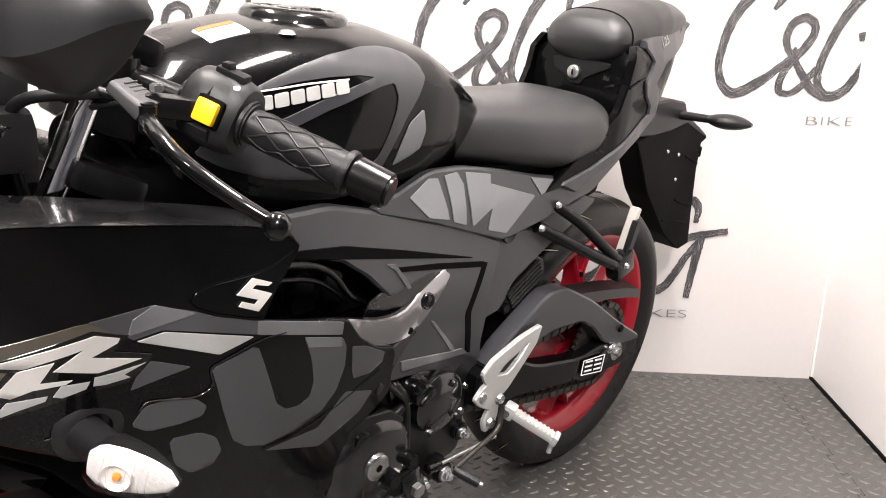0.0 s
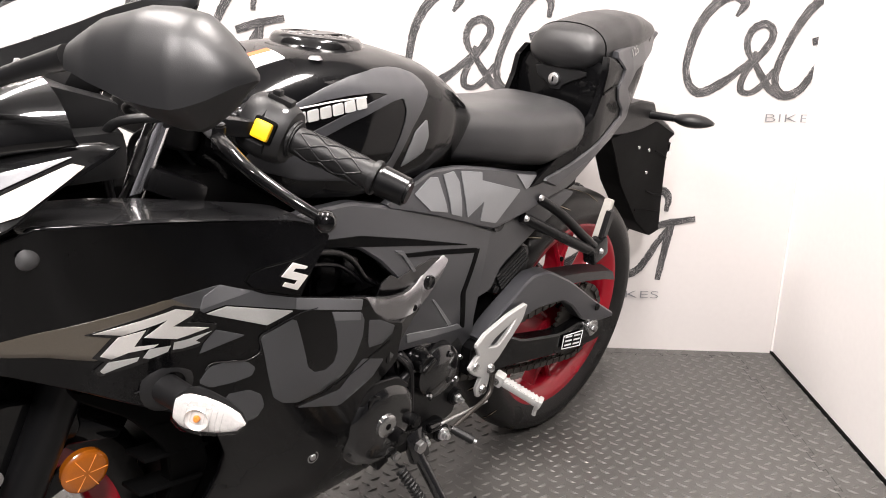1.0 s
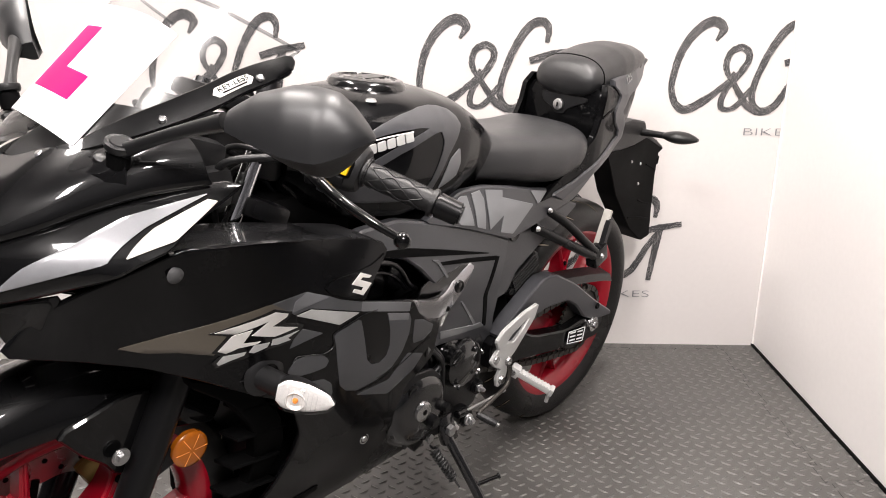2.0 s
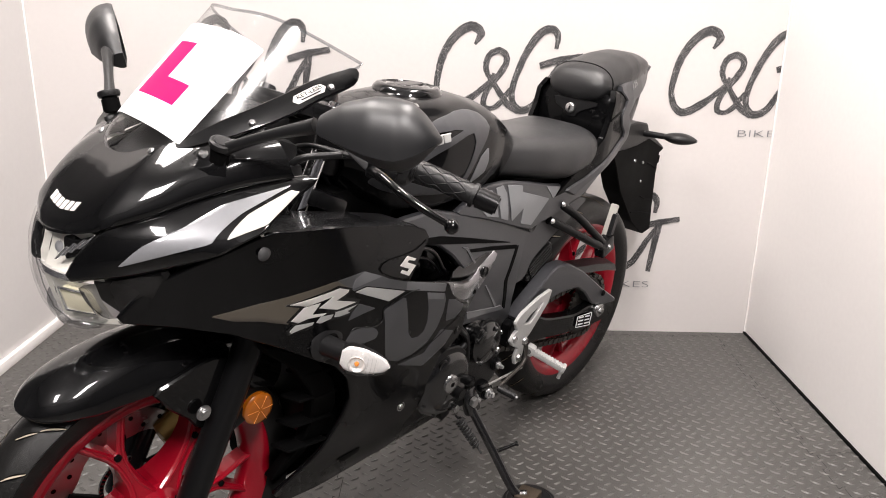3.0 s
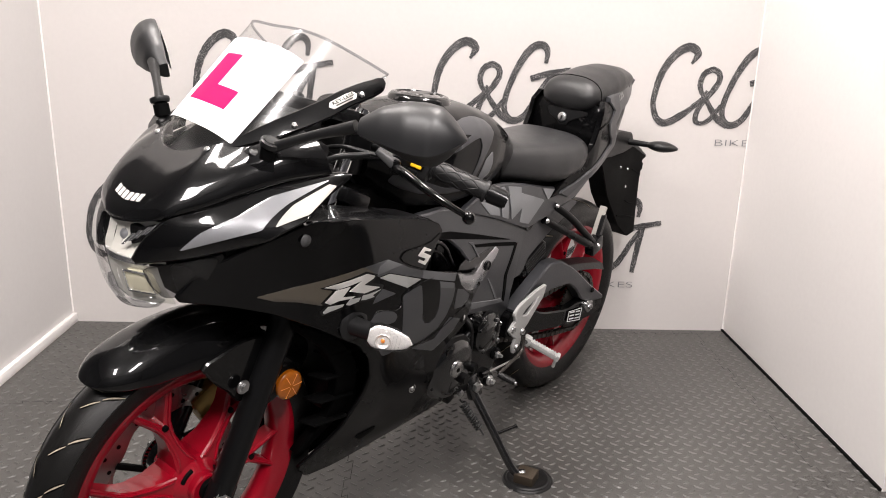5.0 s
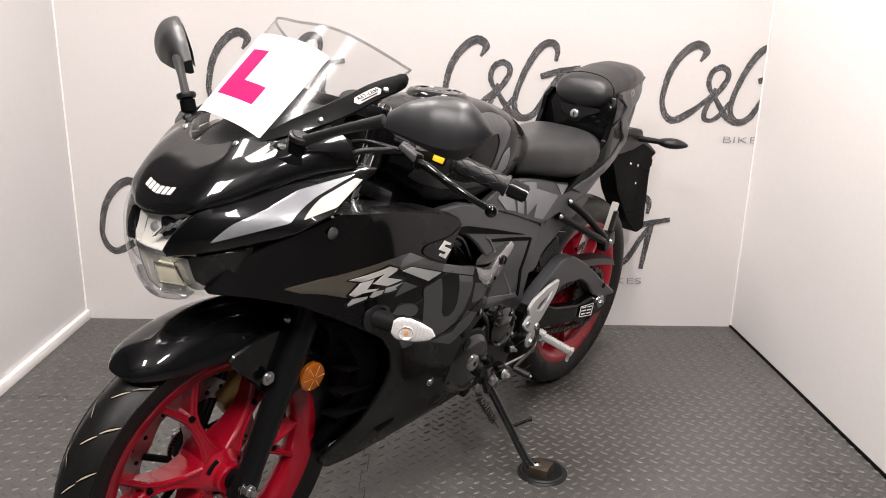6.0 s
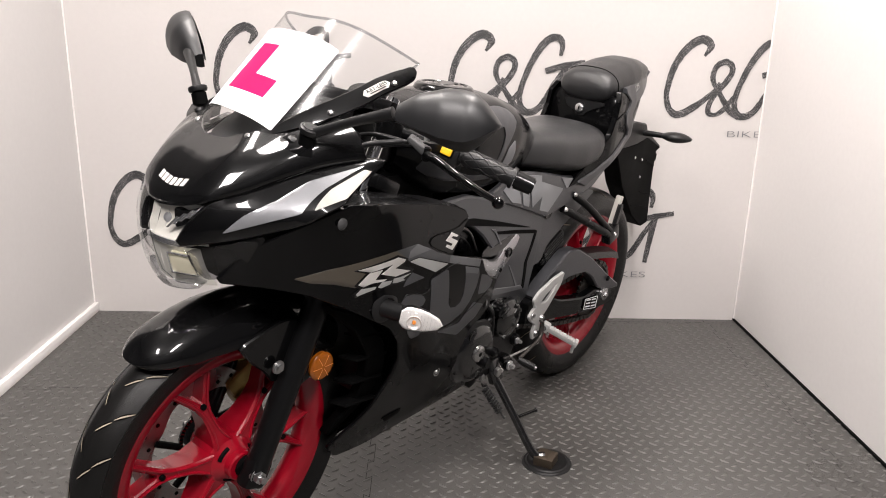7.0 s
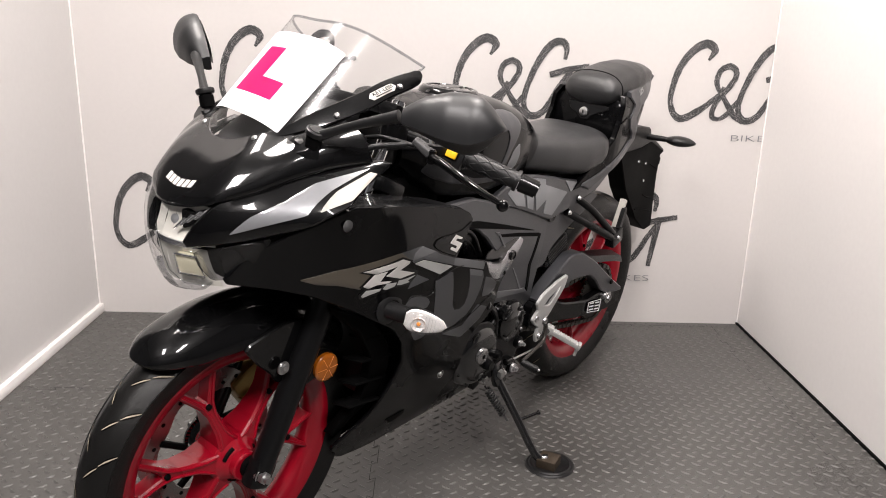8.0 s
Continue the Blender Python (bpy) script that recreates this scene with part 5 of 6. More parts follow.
    part("scoop_edge", side(sheet([(.529, .599), (.523, .592), (.540, .566), (.570, .538), (.622, .516), (.655, .496), (.680, .476), (.691, .469), (.690, .500), (.659, .528), (.625, .531), (.600, .532), (.574, .549), (.545, .577)], lambda x, z, d: on_scoop(x, z, d - .006), .008, .003, .02, soft=.10)), GLOSS, scoop, "gloss black rear edge strip")
    part("duct_lip", side(tube(curve([(.880, .170, .706), (.847, .155, .695), (.803, .148, .682), (.768, .140, .659), (.735, .132, .622), (.690, .110, .592)], 6), .0045, 10)), SATIN, BIKE, "black duct lip")
    part("duct_lip", side(tube(curve([(.870, .150, .676), (.839, .140, .670), (.794, .136, .657), (.758, .130, .632), (.730, .120, .606)], 6), .0032, 10)), SATIN, BIKE, "black duct lip")
    for k in range(3):
        part("duct_vane", side(sheet([(.850 - .05 * k, .600), (.846 - .05 * k, .668 - .008 * k), (.822 - .05 * k, .660 - .010 * k), (.818 - .05 * k, .600)], at(.108 - .004 * k), .012, .003, .03)), SATIN, BIKE)
    part("duct_floor", side(sheet([(.93, .70), (.80, .71), (.70, .65), (.64, .58), (.78, .57), (.92, .62)], at(.090), .01, .004, .04)), DARK, BIKE, "dark duct floor")
    # inner intake with slats
    shroud = part("radiator_shroud", side(sheet([(1.175, .602), (1.075, .545), (1.02, .480), (1.000, .410), (1.030, .320), (1.075, .250), (1.090, .262), (1.080, .300), (1.058, .345), (1.050, .400), (1.062, .470), (1.110, .540), (1.17, .59)],
                                              lambda x, z, d: (x, float(np.interp(z, [.25, .35, .45, .6], [.060, .110, .135, .150])) + d, z), .02, .003, .03)), DARK, BIKE, "dark intake surround")
    for k in range(4):
        part("slat", side(box((1.045 + .005 * k, .118 - .006 * k, .505 - .052 * k), (.09, .05, .006), (12, -8, 0), .002)), DARK, shroud)

for bx in (box((.80, 0, .55), (.42, .17, .36), bevel=.03), box((1.00, 0, .70), (.34, .17, .22), bevel=.03), box((.93, 0, .46), (.10, .20, .28), (0, -14, 0), .01), box((.62, 0, .66), (.40, .15, .12), bevel=.02)):
    part("inner_bulkhead", bx, DARK, BIKE, "black frame and airbox")
rad = part("radiator", box((1.005, 0, .47), (.035, .19, .24), (0, -14, 0), .004), CASTING, BIKE, "black radiator core")
tagged(part("radiator_fins", join(*[box((1.024 - .0022 * k, 0, .38 + .0135 * k), (.004, .17, .003), (0, -14, 0), 0.0) for k in range(15)]), DARK, rad), kind="stuff")

# -- frame cover (charcoal) --
for s in (1, -1):
    side = (lambda b: b) if s > 0 else flip
    cov = part("frame_cover", side(sheet([(.895, .735), (.848, .740), (.761, .738), (.659, .711), (.505, .663), (.403, .622), (.410, .585), (.417, .540), (.412, .444), (.372, .331), (.400, .322), (.464, .405), (.545, .440), (.640, .458), (.668, .500), (.690, .560), (.644, .588), (.702, .643), (.744, .672), (.782, .684), (.826, .692), (.880, .712)],
                                         on_cover, .014, .004, .03, soft=.07)), GREY, BIKE, "charcoal plastic frame cover")

    # Grooves are thin strips laid on the cover, dark or paler than it.
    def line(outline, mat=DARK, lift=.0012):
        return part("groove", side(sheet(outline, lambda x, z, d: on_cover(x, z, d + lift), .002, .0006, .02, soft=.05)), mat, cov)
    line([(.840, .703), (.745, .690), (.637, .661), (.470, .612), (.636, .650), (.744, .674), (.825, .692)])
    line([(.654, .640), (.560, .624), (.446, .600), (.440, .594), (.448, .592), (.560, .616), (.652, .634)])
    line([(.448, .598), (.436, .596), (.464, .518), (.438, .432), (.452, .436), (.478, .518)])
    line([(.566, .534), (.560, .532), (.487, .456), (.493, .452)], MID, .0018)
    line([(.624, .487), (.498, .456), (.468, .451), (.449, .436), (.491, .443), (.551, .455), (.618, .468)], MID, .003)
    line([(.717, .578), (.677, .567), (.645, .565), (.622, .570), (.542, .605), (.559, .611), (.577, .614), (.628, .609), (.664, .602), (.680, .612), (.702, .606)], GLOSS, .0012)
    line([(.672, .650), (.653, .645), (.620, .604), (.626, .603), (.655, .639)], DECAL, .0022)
    plate = part("side_plate", side(sheet([(.420, .628), (.330, .630), (.208, .640), (.140, .652), (.095, .640), (.170, .605), (.243, .579), (.339, .535), (.368, .491), (.425, .485)], lambda x, z, d: (x, .092 + .05 * (x - .3) + d, z), .008, .003, .03)), GREY, BIKE, "charcoal side plate")
    part("plate_bolt", side(join(lathe([(0, .006), (.006, .005), (.008, .001), (0, .001)], (.378, .102, .634), "y", 16), lathe([(.009, .002), (.016, .004), (.018, 0)], (.374, .099, .630), "y", 22))), CASTING, plate)
    ribd = part("finned_cover", side(sheet([(.358, .484), (.347, .510), (.267, .563), (.232, .542), (.230, .491), (.321, .462)], at(.080), .02, .003, .04)), MATTE, BIKE, "finned black plastic cover")
    for k in range(5):
        o = k * .0135
        part("rib", side(tube([(.338 - o * .35, .084, .488 - o * .55 + .018), (.256 - o * .35, .084, .545 - o * .55 + .006)], .0032, 8)), MATTE, ribd)
    part("rib_bolt", side(lathe([(0, .007), (.008, .006), (.010, 0), (0, 0)], (.338, .082, .480), "y", 14)), SATIN, ribd)

# -- tank --
def tank_dim(x):
    zt = float(np.interp(x, [.44, .47, .52, .58, .65, .74, .82, .88, .94, .97], [.838, .870, .901, .930, .947, .955, .950, .938, .915, .890]))
    zb = float(np.interp(x, [.44, .50, .56, .65, .75, .87, .94, .97], [.765, .760, .760, .752, .746, .760, .790, .815]))
    w = float(np.interp(x, [.44, .48, .54, .60, .68, .76, .86, .93, .97], [.070, .088, .112, .128, .138, .140, .128, .108, .085]))
    return zt, zb, w


def tank_y(x, z):
    zt, zb, w = tank_dim(x)
    zm = zb + .55 * (zt - zb)
    if z >= zm:
        f = min(1.0, (z - zm) / (zt - zm))
        return w * (1 - f ** 2.7) ** (1 / 2.2)
    f = min(1.0, (zm - z) / (zm - zb))
    return w * (1 - .22 * f ** 2)


def tank():
    rings = []
    for i in range(37):
        x = .44 + .53 * i / 36
        zt, zb, w = tank_dim(x)
        half = []
        for k in range(25):
            a = k / 24
            z = zb + (zt - zb) * (1 - (1 - a) ** 1.9)
            half.append((x, tank_y(x, z), z))
        half[-1] = (x, 0, zt)
        rings.append(half + [(p[0], -p[1], p[2]) for p in half[-2::-1]])
    return loft(rings)


tk = part("fuel_tank", tank(), GLOSSF, BIKE, "gloss black fuel tank with grey graphics")


def on_tank(lift):
    return lambda x, z, d: (x, tank_y(x, z) + d + lift, z)


for s in (1, -1):
    side = (lambda b: b) if s > 0 else flip
    part("graphic", side(sheet([(.917, .839), (.900, .868), (.887, .881), (.854, .896), (.819, .909), (.772, .921), (.722, .928), (.690, .9285), (.668, .926), (.645, .919), (.630, .907), (.625, .893), (.640, .872), (.662, .845), (.675, .818), (.684, .795), (.690, .772), (.768, .776), (.847, .786), (.900, .803), (.930, .820)], on_tank(.0018), .0012, .0003, .012, soft=.10,
                               holes=[rounded([(.892, .866), (.863, .886), (.827, .894), (.783, .899), (.741, .9005), (.714, .897), (.753, .887), (.793, .874), (.829, .860), (.868, .845)], .12, 1),
                                      rounded([(.686, .890), (.679, .872), (.681, .855), (.688, .830), (.698, .799), (.712, .785), (.780, .790), (.850, .815), (.846, .838), (.814, .851), (.785, .863), (.745, .876), (.707, .887)], .12, 1)])), GREY, tk, "charcoal swoosh graphic")
    part("graphic", side(sheet([(.629, .854), (.618, .825), (.621, .801), (.635, .793), (.658, .785), (.667, .783), (.662, .812), (.653, .838)], on_tank(.002), .0012, .0003, .012, soft=.10)), PALE, tk)
    for k in range(6):
        x = .869 - k * .0190
        z = .8722 + k * .0029
        part("badge_block", side(sheet([(x, z - .0070), (x - .0155, z - .0046), (x - .0150, z + .0094), (x + .0004, z + .0066)], on_tank(.0026), .0014, .0004, .02, soft=.08)), DECAL2, tk)
    part("badge_rule", side(sheet([(.866, .8850), (.810, .8918), (.757, .8955), (.757, .8966), (.810, .8929), (.866, .8861)], on_tank(.0026), .0010, .0003, .02, soft=0)), SILVER, tk)
cap = part("filler_cap", lathe([(0, .012), (.020, .012), (.024, .0105), (.040, .0105), (.044, .0085), (.050, .0085), (.053, .011), (.060, .010), (.066, .004), (.069, -.004)], (.735, 0, .950), "z", 48, turn=Matrix.Rotation(radians(-2), 3, "Y")), GLOSS, tk, "round black filler cap")
part("cap_flap", sheet([(-.014, -.032), (.014, -.032), (.018, .02), (0, .036), (-.018, .02)], lambda a, b, d: (.735 + b, a, .9625 + d), .002, .001, .03), SATIN, cap)
for a in [k * math.pi / 3 for k in range(6)]:
    c = (.735 + .052 * math.cos(a), .052 * math.sin(a))
    part("cap_bolt", rod((*c, .9560), (*c, .9598), .0035, segs=8, bevel=.001), STEEL, cap)
part("tank_bolt", lathe([(0, .006), (.007, .005), (.010, .001), (0, 0)], (.803, .082, .938), "z", 16), STEEL, tk)
def tank_top(x, y):
    zt, zb, w = tank_dim(x)
    zm = zb + .55 * (zt - zb)
    return zm + (zt - zm) * (1 - min(.98, abs(y) / w) ** 2.2) ** (1 / 2.7)


part("warning_label", sheet([(-.024, -.020), (.024, -.020), (.024, .020), (-.024, .020)], lambda a, b, d: (.864 + a, .046 + b, tank_top(.864 + a, .046 + b) + .0012 + d), .0008, .0003, .01, soft=.04), WHITEP, tk, "white warning label")
part("label_band", sheet([(-.022, -.018), (.022, -.018), (.022, -.008), (-.022, -.008)], lambda a, b, d: (.864 + a, .046 + b, tank_top(.864 + a, .046 + b) + .0022 + d), .0006, .0002, .01, soft=0), ORANGE, tk, "orange label band")
part("tank_front_cover", join(box((.985, 0, .870), (.06, .15, .08), (0, -20, 0), .02)), MATTE, BIKE, "black cover ahead of the tank")

# -- seats and tail --
def pad(xs, tops, lows, ws, n=28, dish=.0, power=3.2):
    """A padded cushion: rounded sections along x."""
    rings = []
    for i in range(n + 1):
        x = xs[0] + (xs[-1] - xs[0]) * i / n
        o = sorted(range(len(xs)), key=lambda k: xs[k])
        ip = lambda v: float(np.interp(x, [xs[k] for k in o], [v[k] for k in o]))
        zt, zl, w = ip(tops), ip(lows), ip(ws)
        zc, h = (zt + zl) / 2, (zt - zl) / 2
        ring = []
        for k in range(32):
            a = 2 * math.pi * k / 32
            c, sn = math.cos(a), math.sin(a)
            y = w * math.copysign(abs(c) ** (2 / power), c)
            z = zc + h * math.copysign(abs(sn) ** (2 / power), sn)
            if sn > 0:
                z -= dish * (1 - (y / w) ** 2)
                y *= 1 - .10 * sn
            ring.append((x, y, z))
        rings.append(ring)
    return loft(rings)


part("rider_seat", pad([.548, .535, .50, .44, .36, .26, .18, .145, .125, .118], [.790, .820, .840, .846, .843, .839, .842, .836, .818, .793], [.765, .755, .750, .742, .730, .716, .730, .745, .765, .775],
                       [.060, .075, .088, .102, .118, .128, .126, .115, .095, .07]), VINYL, BIKE, "matte black vinyl rider seat")
PIL = ([.112, .108, .098, .076, .03, -.03, -.09, -.15, -.20, -.232, -.246], [.936, .954, .967, .978, .989, 1.001, 1.007, 1.001, .989, .975, .964], [.918, .900, .889, .885, .890, .904, .918, .932, .944, .952, .955],
       [.050, .068, .080, .088, .090, .087, .077, .061, .045, .031, .018])
pil = part("pillion_seat", pad(*PIL, n=40, power=2.6), VINYL2, BIKE, "matte black vinyl pillion seat")
seam = []
for k in range(25):
    a = radians(-4 + 188 * k / 24)
    c, sn = math.cos(a), math.sin(a)
    seam.append((.070, .0887 * math.copysign(abs(c) ** .77, c) * (1 - .10 * max(0, sn)), .9318 + .0478 * math.copysign(abs(sn) ** .77, sn)))
part("seam", tube(seam, .0016, 6), DARK, pil)
part("tail_body", pad([.094, .090, .078, .04, 0, -.05, -.10, -.15, -.19, -.21], [.900, .917, .922, .922, .922, .925, .934, .946, .956, .957], [.770, .755, .745, .740, .742, .755, .785, .850, .920, .940],
                      [.102, .112, .113, .105, .096, .086, .074, .060, .045, .036], power=5), TAILG, BIKE, "gloss black tail fairing")
part("subframe", join(box((.33, 0, .705), (.50, .150, .10), (0, 4, 0), .02), box((.20, 0, .66), (.30, .12, .10), (0, 12, 0), .02)), DARK, BIKE, "black subframe under the seat")
for s in (1, -1):
    side = (lambda b: b) if s > 0 else flip
    sc = part("side_cover", side(sheet([(.690, .722), (.640, .738), (.582, .758), (.511, .756), (.42, .740), (.32, .718), (.250, .706), (.161, .708), (.072, .730), (-.034, .760), (-.050, .745), (.060, .700), (.130, .665), (.205, .657), (.300, .640), (.403, .630), (.450, .646), (.588, .694)],
                                       on_side, .010, .003, .03)), GREY, BIKE, "charcoal seat side cover")
    for pts in ([(.625, .731), (.588, .752), (.570, .750), (.555, .715), (.545, .688), (.588, .698)], [(.556, .752), (.530, .754), (.516, .735), (.506, .673), (.535, .683), (.545, .720)],
                [(.512, .752), (.455, .742), (.455, .728), (.330, .690), (.402, .640), (.452, .655), (.448, .690), (.490, .668), (.500, .700)], [(.345, .722), (.250, .704), (.262, .700), (.312, .688)]):
        part("graphic", side(sheet(pts, lambda x, z, d: (x, on_side(x, z, d)[1] + .0018, z), .0012, .0003, .02, soft=.03)), PALE, sc, "pale grey graphic")
    def on_tail(x, z, d):
        return (x, float(np.interp(x, [-.24, -.13, -.034, .01, .06, .09, .12, .2, .3], [.042, .076, .0985, .104, .114, .1195, .122, .116, .112])) - .35 * max(0, z - .90) + d, z)
    EDGE_IN = [(.040, .922), (.022, .912), (.004, .898), (.012, .880), (.030, .860), (.018, .838), (-.011, .815), (-.012, .797), (.058, .768), (.117, .747), (.190, .718), (.262, .700)]
    tp = part("tail_panel", side(sheet([(x - .006, z - .004) for x, z in EDGE_IN] + [(.300, .690), (.240, .730), (.175, .772), (.125, .812), (.104, .860), (.096, .900), (.082, .924)], lambda x, z, d: on_tail(x, z, d - .003), .012, .003, .012, soft=.04)), TAILG, BIKE, "gloss black panel behind the rider seat")
    part("panel_crease", side(tube([Vector(on_tail(p.x, p.z, -.0015)) for p in curve([(.104, 0, .855), (.080, 0, .861), (.061, 0, .865), (.034, 0, .868)], 5)], .0020, 8)), TAILG, tp)
    ts = part("tail_side", side(sheet([(-.271, .962), (-.115, .950), (.040, .933)] + EDGE_IN + [(.223, .684), (.180, .704), (.101, .735), (.025, .758), (-.045, .796), (-.052, .825), (-.020, .858), (-.058, .893), (-.198, .923)], lambda x, z, d: on_tail(x, z, d + .002), .012, .003, .012, soft=.06)), GREY, BIKE, "charcoal tail edge panel")
    if s > 0:
        xax = Vector((-.103, -.0245, .026)).normalized()
        n = Vector((-.24, 1, .30)).normalized()
        n = (n - xax * n.dot(xax)).normalized()
        tm = Matrix((xax, n.cross(xax), n)).transposed().to_4x4()
        tm.translation = Vector((-.050, .0885, .931))
        script("125", .024, tm, STEEL, ts, stretch=1.25, label="small silver numerals")
    part("seat_trim", side(tube(curve([(.16, .104, .716), (.07, .094, .738), (-.03, .084, .766), (-.07, .080, .80)], 5), .004, 8)), GLOSS, BIKE)
lock = part("seat_lock", join(lathe([(0, .008), (.010, .008), (.013, .006), (.014, 0), (0, 0)], (.097, -.006, .865), "x", 28)), STEEL, BIKE, "silver key lock")
part("key_slot", box((.1055, -.006, .865), (.002, .003, .010), bevel=0.0), DARK, lock)
part("lock_plate", sheet([(-.060, .889), (.066, .889), (.066, .882), (.035, .868), (.014, .856), (.008, .845), (-.014, .845), (-.026, .858), (-.050, .868)], lambda y, z, d: (.0975 + d, y, z), .012, .002, .02, soft=.15), PLASTIC, BIKE, "black lock plate under the pillion seat")
part("tail_light", join(box((-.17, 0, .925), (.03, .08, .03), (0, 35, 0), .008)), RED, BIKE, "red tail light")
part("tail_underside", box((-.04, 0, .80), (.20, .12, .06), (0, 30, 0), .02), MATTE, BIKE)

# number plate carrier, rear indicators
PROF = [(-.120, .720), (-.149, .682), (-.206, .596), (-.322, .481), (-.405, .428), (-.425, .422), (-.466, .428), (-.458, .470), (-.449, .506), (-.436, .575), (-.427, .624), (-.424, .690), (-.448, .700), (-.400, .728), (-.330, .745), (-.250, .742)]
halves = [sheet(PROF, lambda x, z, d, sg=sg: (x, sg * max(0.0, .030 + d), z), .2, .003, .03, soft=.03) for sg in (1, -1)]
guard = part("plate_carrier", join(*halves), DARK, BIKE, "black moulded number plate carrier")
part("carrier_arm", sheet([(-.090, .735), (-.110, .790), (-.235, .800), (-.300, .790), (-.318, .765), (-.448, .702), (-.330, .748), (-.260, .735), (-.180, .730)], at(.032), .060, .004, .03, soft=.05), MATTE, guard, "grey carrier arm")
for x, z in ((-.262, .685), (-.318, .672), (-.326, .612)):
    part("rivet", lathe([(0, .003), (.004, .002), (.005, 0), (0, 0)], (x, .0305, z), "y", 10), STEEL, guard)
part("carrier_rib", tube(curve([(-.355, .030, .665), (-.385, .031, .655), (-.422, .031, .640)], 5), .0025, 8), DARK, guard)
part("carrier_rib", tube(curve([(-.345, .030, .560), (-.385, .031, .545), (-.436, .031, .535)], 5), .0025, 8), DARK, guard)
part("carrier_rib", tube(curve([(-.300, .030, .515), (-.360, .031, .505), (-.440, .031, .485)], 5), .0025, 8), DARK, guard)
part("carrier_hook", join(box((-.440, .016, .672), (.036, .008, .006), bevel=.002), box((-.440, .016, .652), (.036, .008, .006), bevel=.002), box((-.457, .016, .662), (.006, .008, .024), bevel=.002)), DARK, guard)
for s in (1, -1):
    st = part("rear_indicator", rod((-.290, s * .030, .765), (-.300, s * .100, .768), .010, .0085, 14), MATTE, BIKE, "black rear turn indicator")
    rings = []
    for i in range(11):
        f = i / 10
        r = .020 * math.sin(math.pi * (.10 + .86 * f)) ** .7
        rings.append([Vector((-.298 - .030 * f, s * (.092 + .085 * f), .768)) + Vector((r * 1.5 * math.cos(a), s * .1 * r * math.cos(a), r * .85 * math.sin(a))) for a in [2 * math.pi * k / 16 for k in range(16)]])
    part("housing", loft(rings), MATTE, st)

# -- swingarm, guards, foot controls, engine, side stand --
beam = [(.420, .390), (.330, .385), (.250, .345), (.100, .312), (-.020, .322), (-.120, .300), (-.128, .258), (-.046, .252), (.120, .272), (.278, .303), (.420, .320)]
both("swingarm", lambda: sheet(beam, at(.112), .030, .004, .06), SATIN, label="black box-section swingarm")
hug = part("chain_guard", sheet([(.404, .397), (.374, .428), (.259, .495), (.199, .492), (.102, .443), (-.020, .362), (-.125, .300), (-.030, .312), (.030, .338), (.080, .385), (.128, .412), (.223, .420), (.290, .410), (.345, .372)],
                                lambda x, z, d: (x, .118 + d, z), .030, .004, .03), GREY, BIKE, "charcoal chain guard")
part("guard_bolt", lathe([(0, .005), (.007, .004), (.009, 0), (0, 0)], (-.022, .121, .352), "y", 14), DARK, hug)
part("wheel_hugger", loft([[(x, y, z + dz) for y, dz in ((.098, -.016), (.090, .002), (.055, .010), (.050, .004), (.085, -.006), (.092, -.018))]
                           for x, z in ((.30, .470), (.20, .462), (.10, .448), (0, .432), (-.08, .416), (-.130, .402))]), MATTE, BIKE, "black rear fender blade")
ax = part("rear_axle", join(rod((0, -.13, .307), (0, .118, .307), .010), lathe([(0, .018), (.009, .018), (.010, .010), (.0, .010)], (-.018, .114, .300), "y", 6), lathe([(0, .012), (.020, .010), (.021, .0), (0, 0)], (-.018, .114, .300), "y", 28)), STEEL, BIKE, "zinc rear axle nut")
part("adjuster_plate", sheet([(-.075, .283), (.025, .275), (.028, .305), (-.072, .318)], at(.1155), .002, .001, .05), MATTE, BIKE)
lab = part("swingarm_label", sheet([(.100, .280), (.022, .264), (.018, .302), (.098, .312)], at(.1165), .0008, .0004, .05, soft=.02), DARK, BIKE, "small black and white label")
for k in range(3):
    for j in range(2):
        x0 = .090 - j * .036
        z0 = .2835 + k * .0105 - j * .007
        part("label_bar", sheet([(x0, z0), (x0 - .028, z0 - .005), (x0 - .028, z0 - .001), (x0, z0 + .004)], at(.1178), .0003, .0001, .05, soft=0), WHITEP, lab)
for a, b in (((.100, .280), (.022, .264)), ((.022, .264), (.018, .302)), ((.018, .302), (.098, .312)), ((.098, .312), (.100, .280))):
    part("label_border", tube([(a[0], .1178, a[1]), (b[0], .1178, b[1])], .0010, 6), WHITEP, lab)
part("shock_cover", box((.36, 0, .46), (.10, .12, .16), (0, 20, 0), .02), DARK, BIKE)

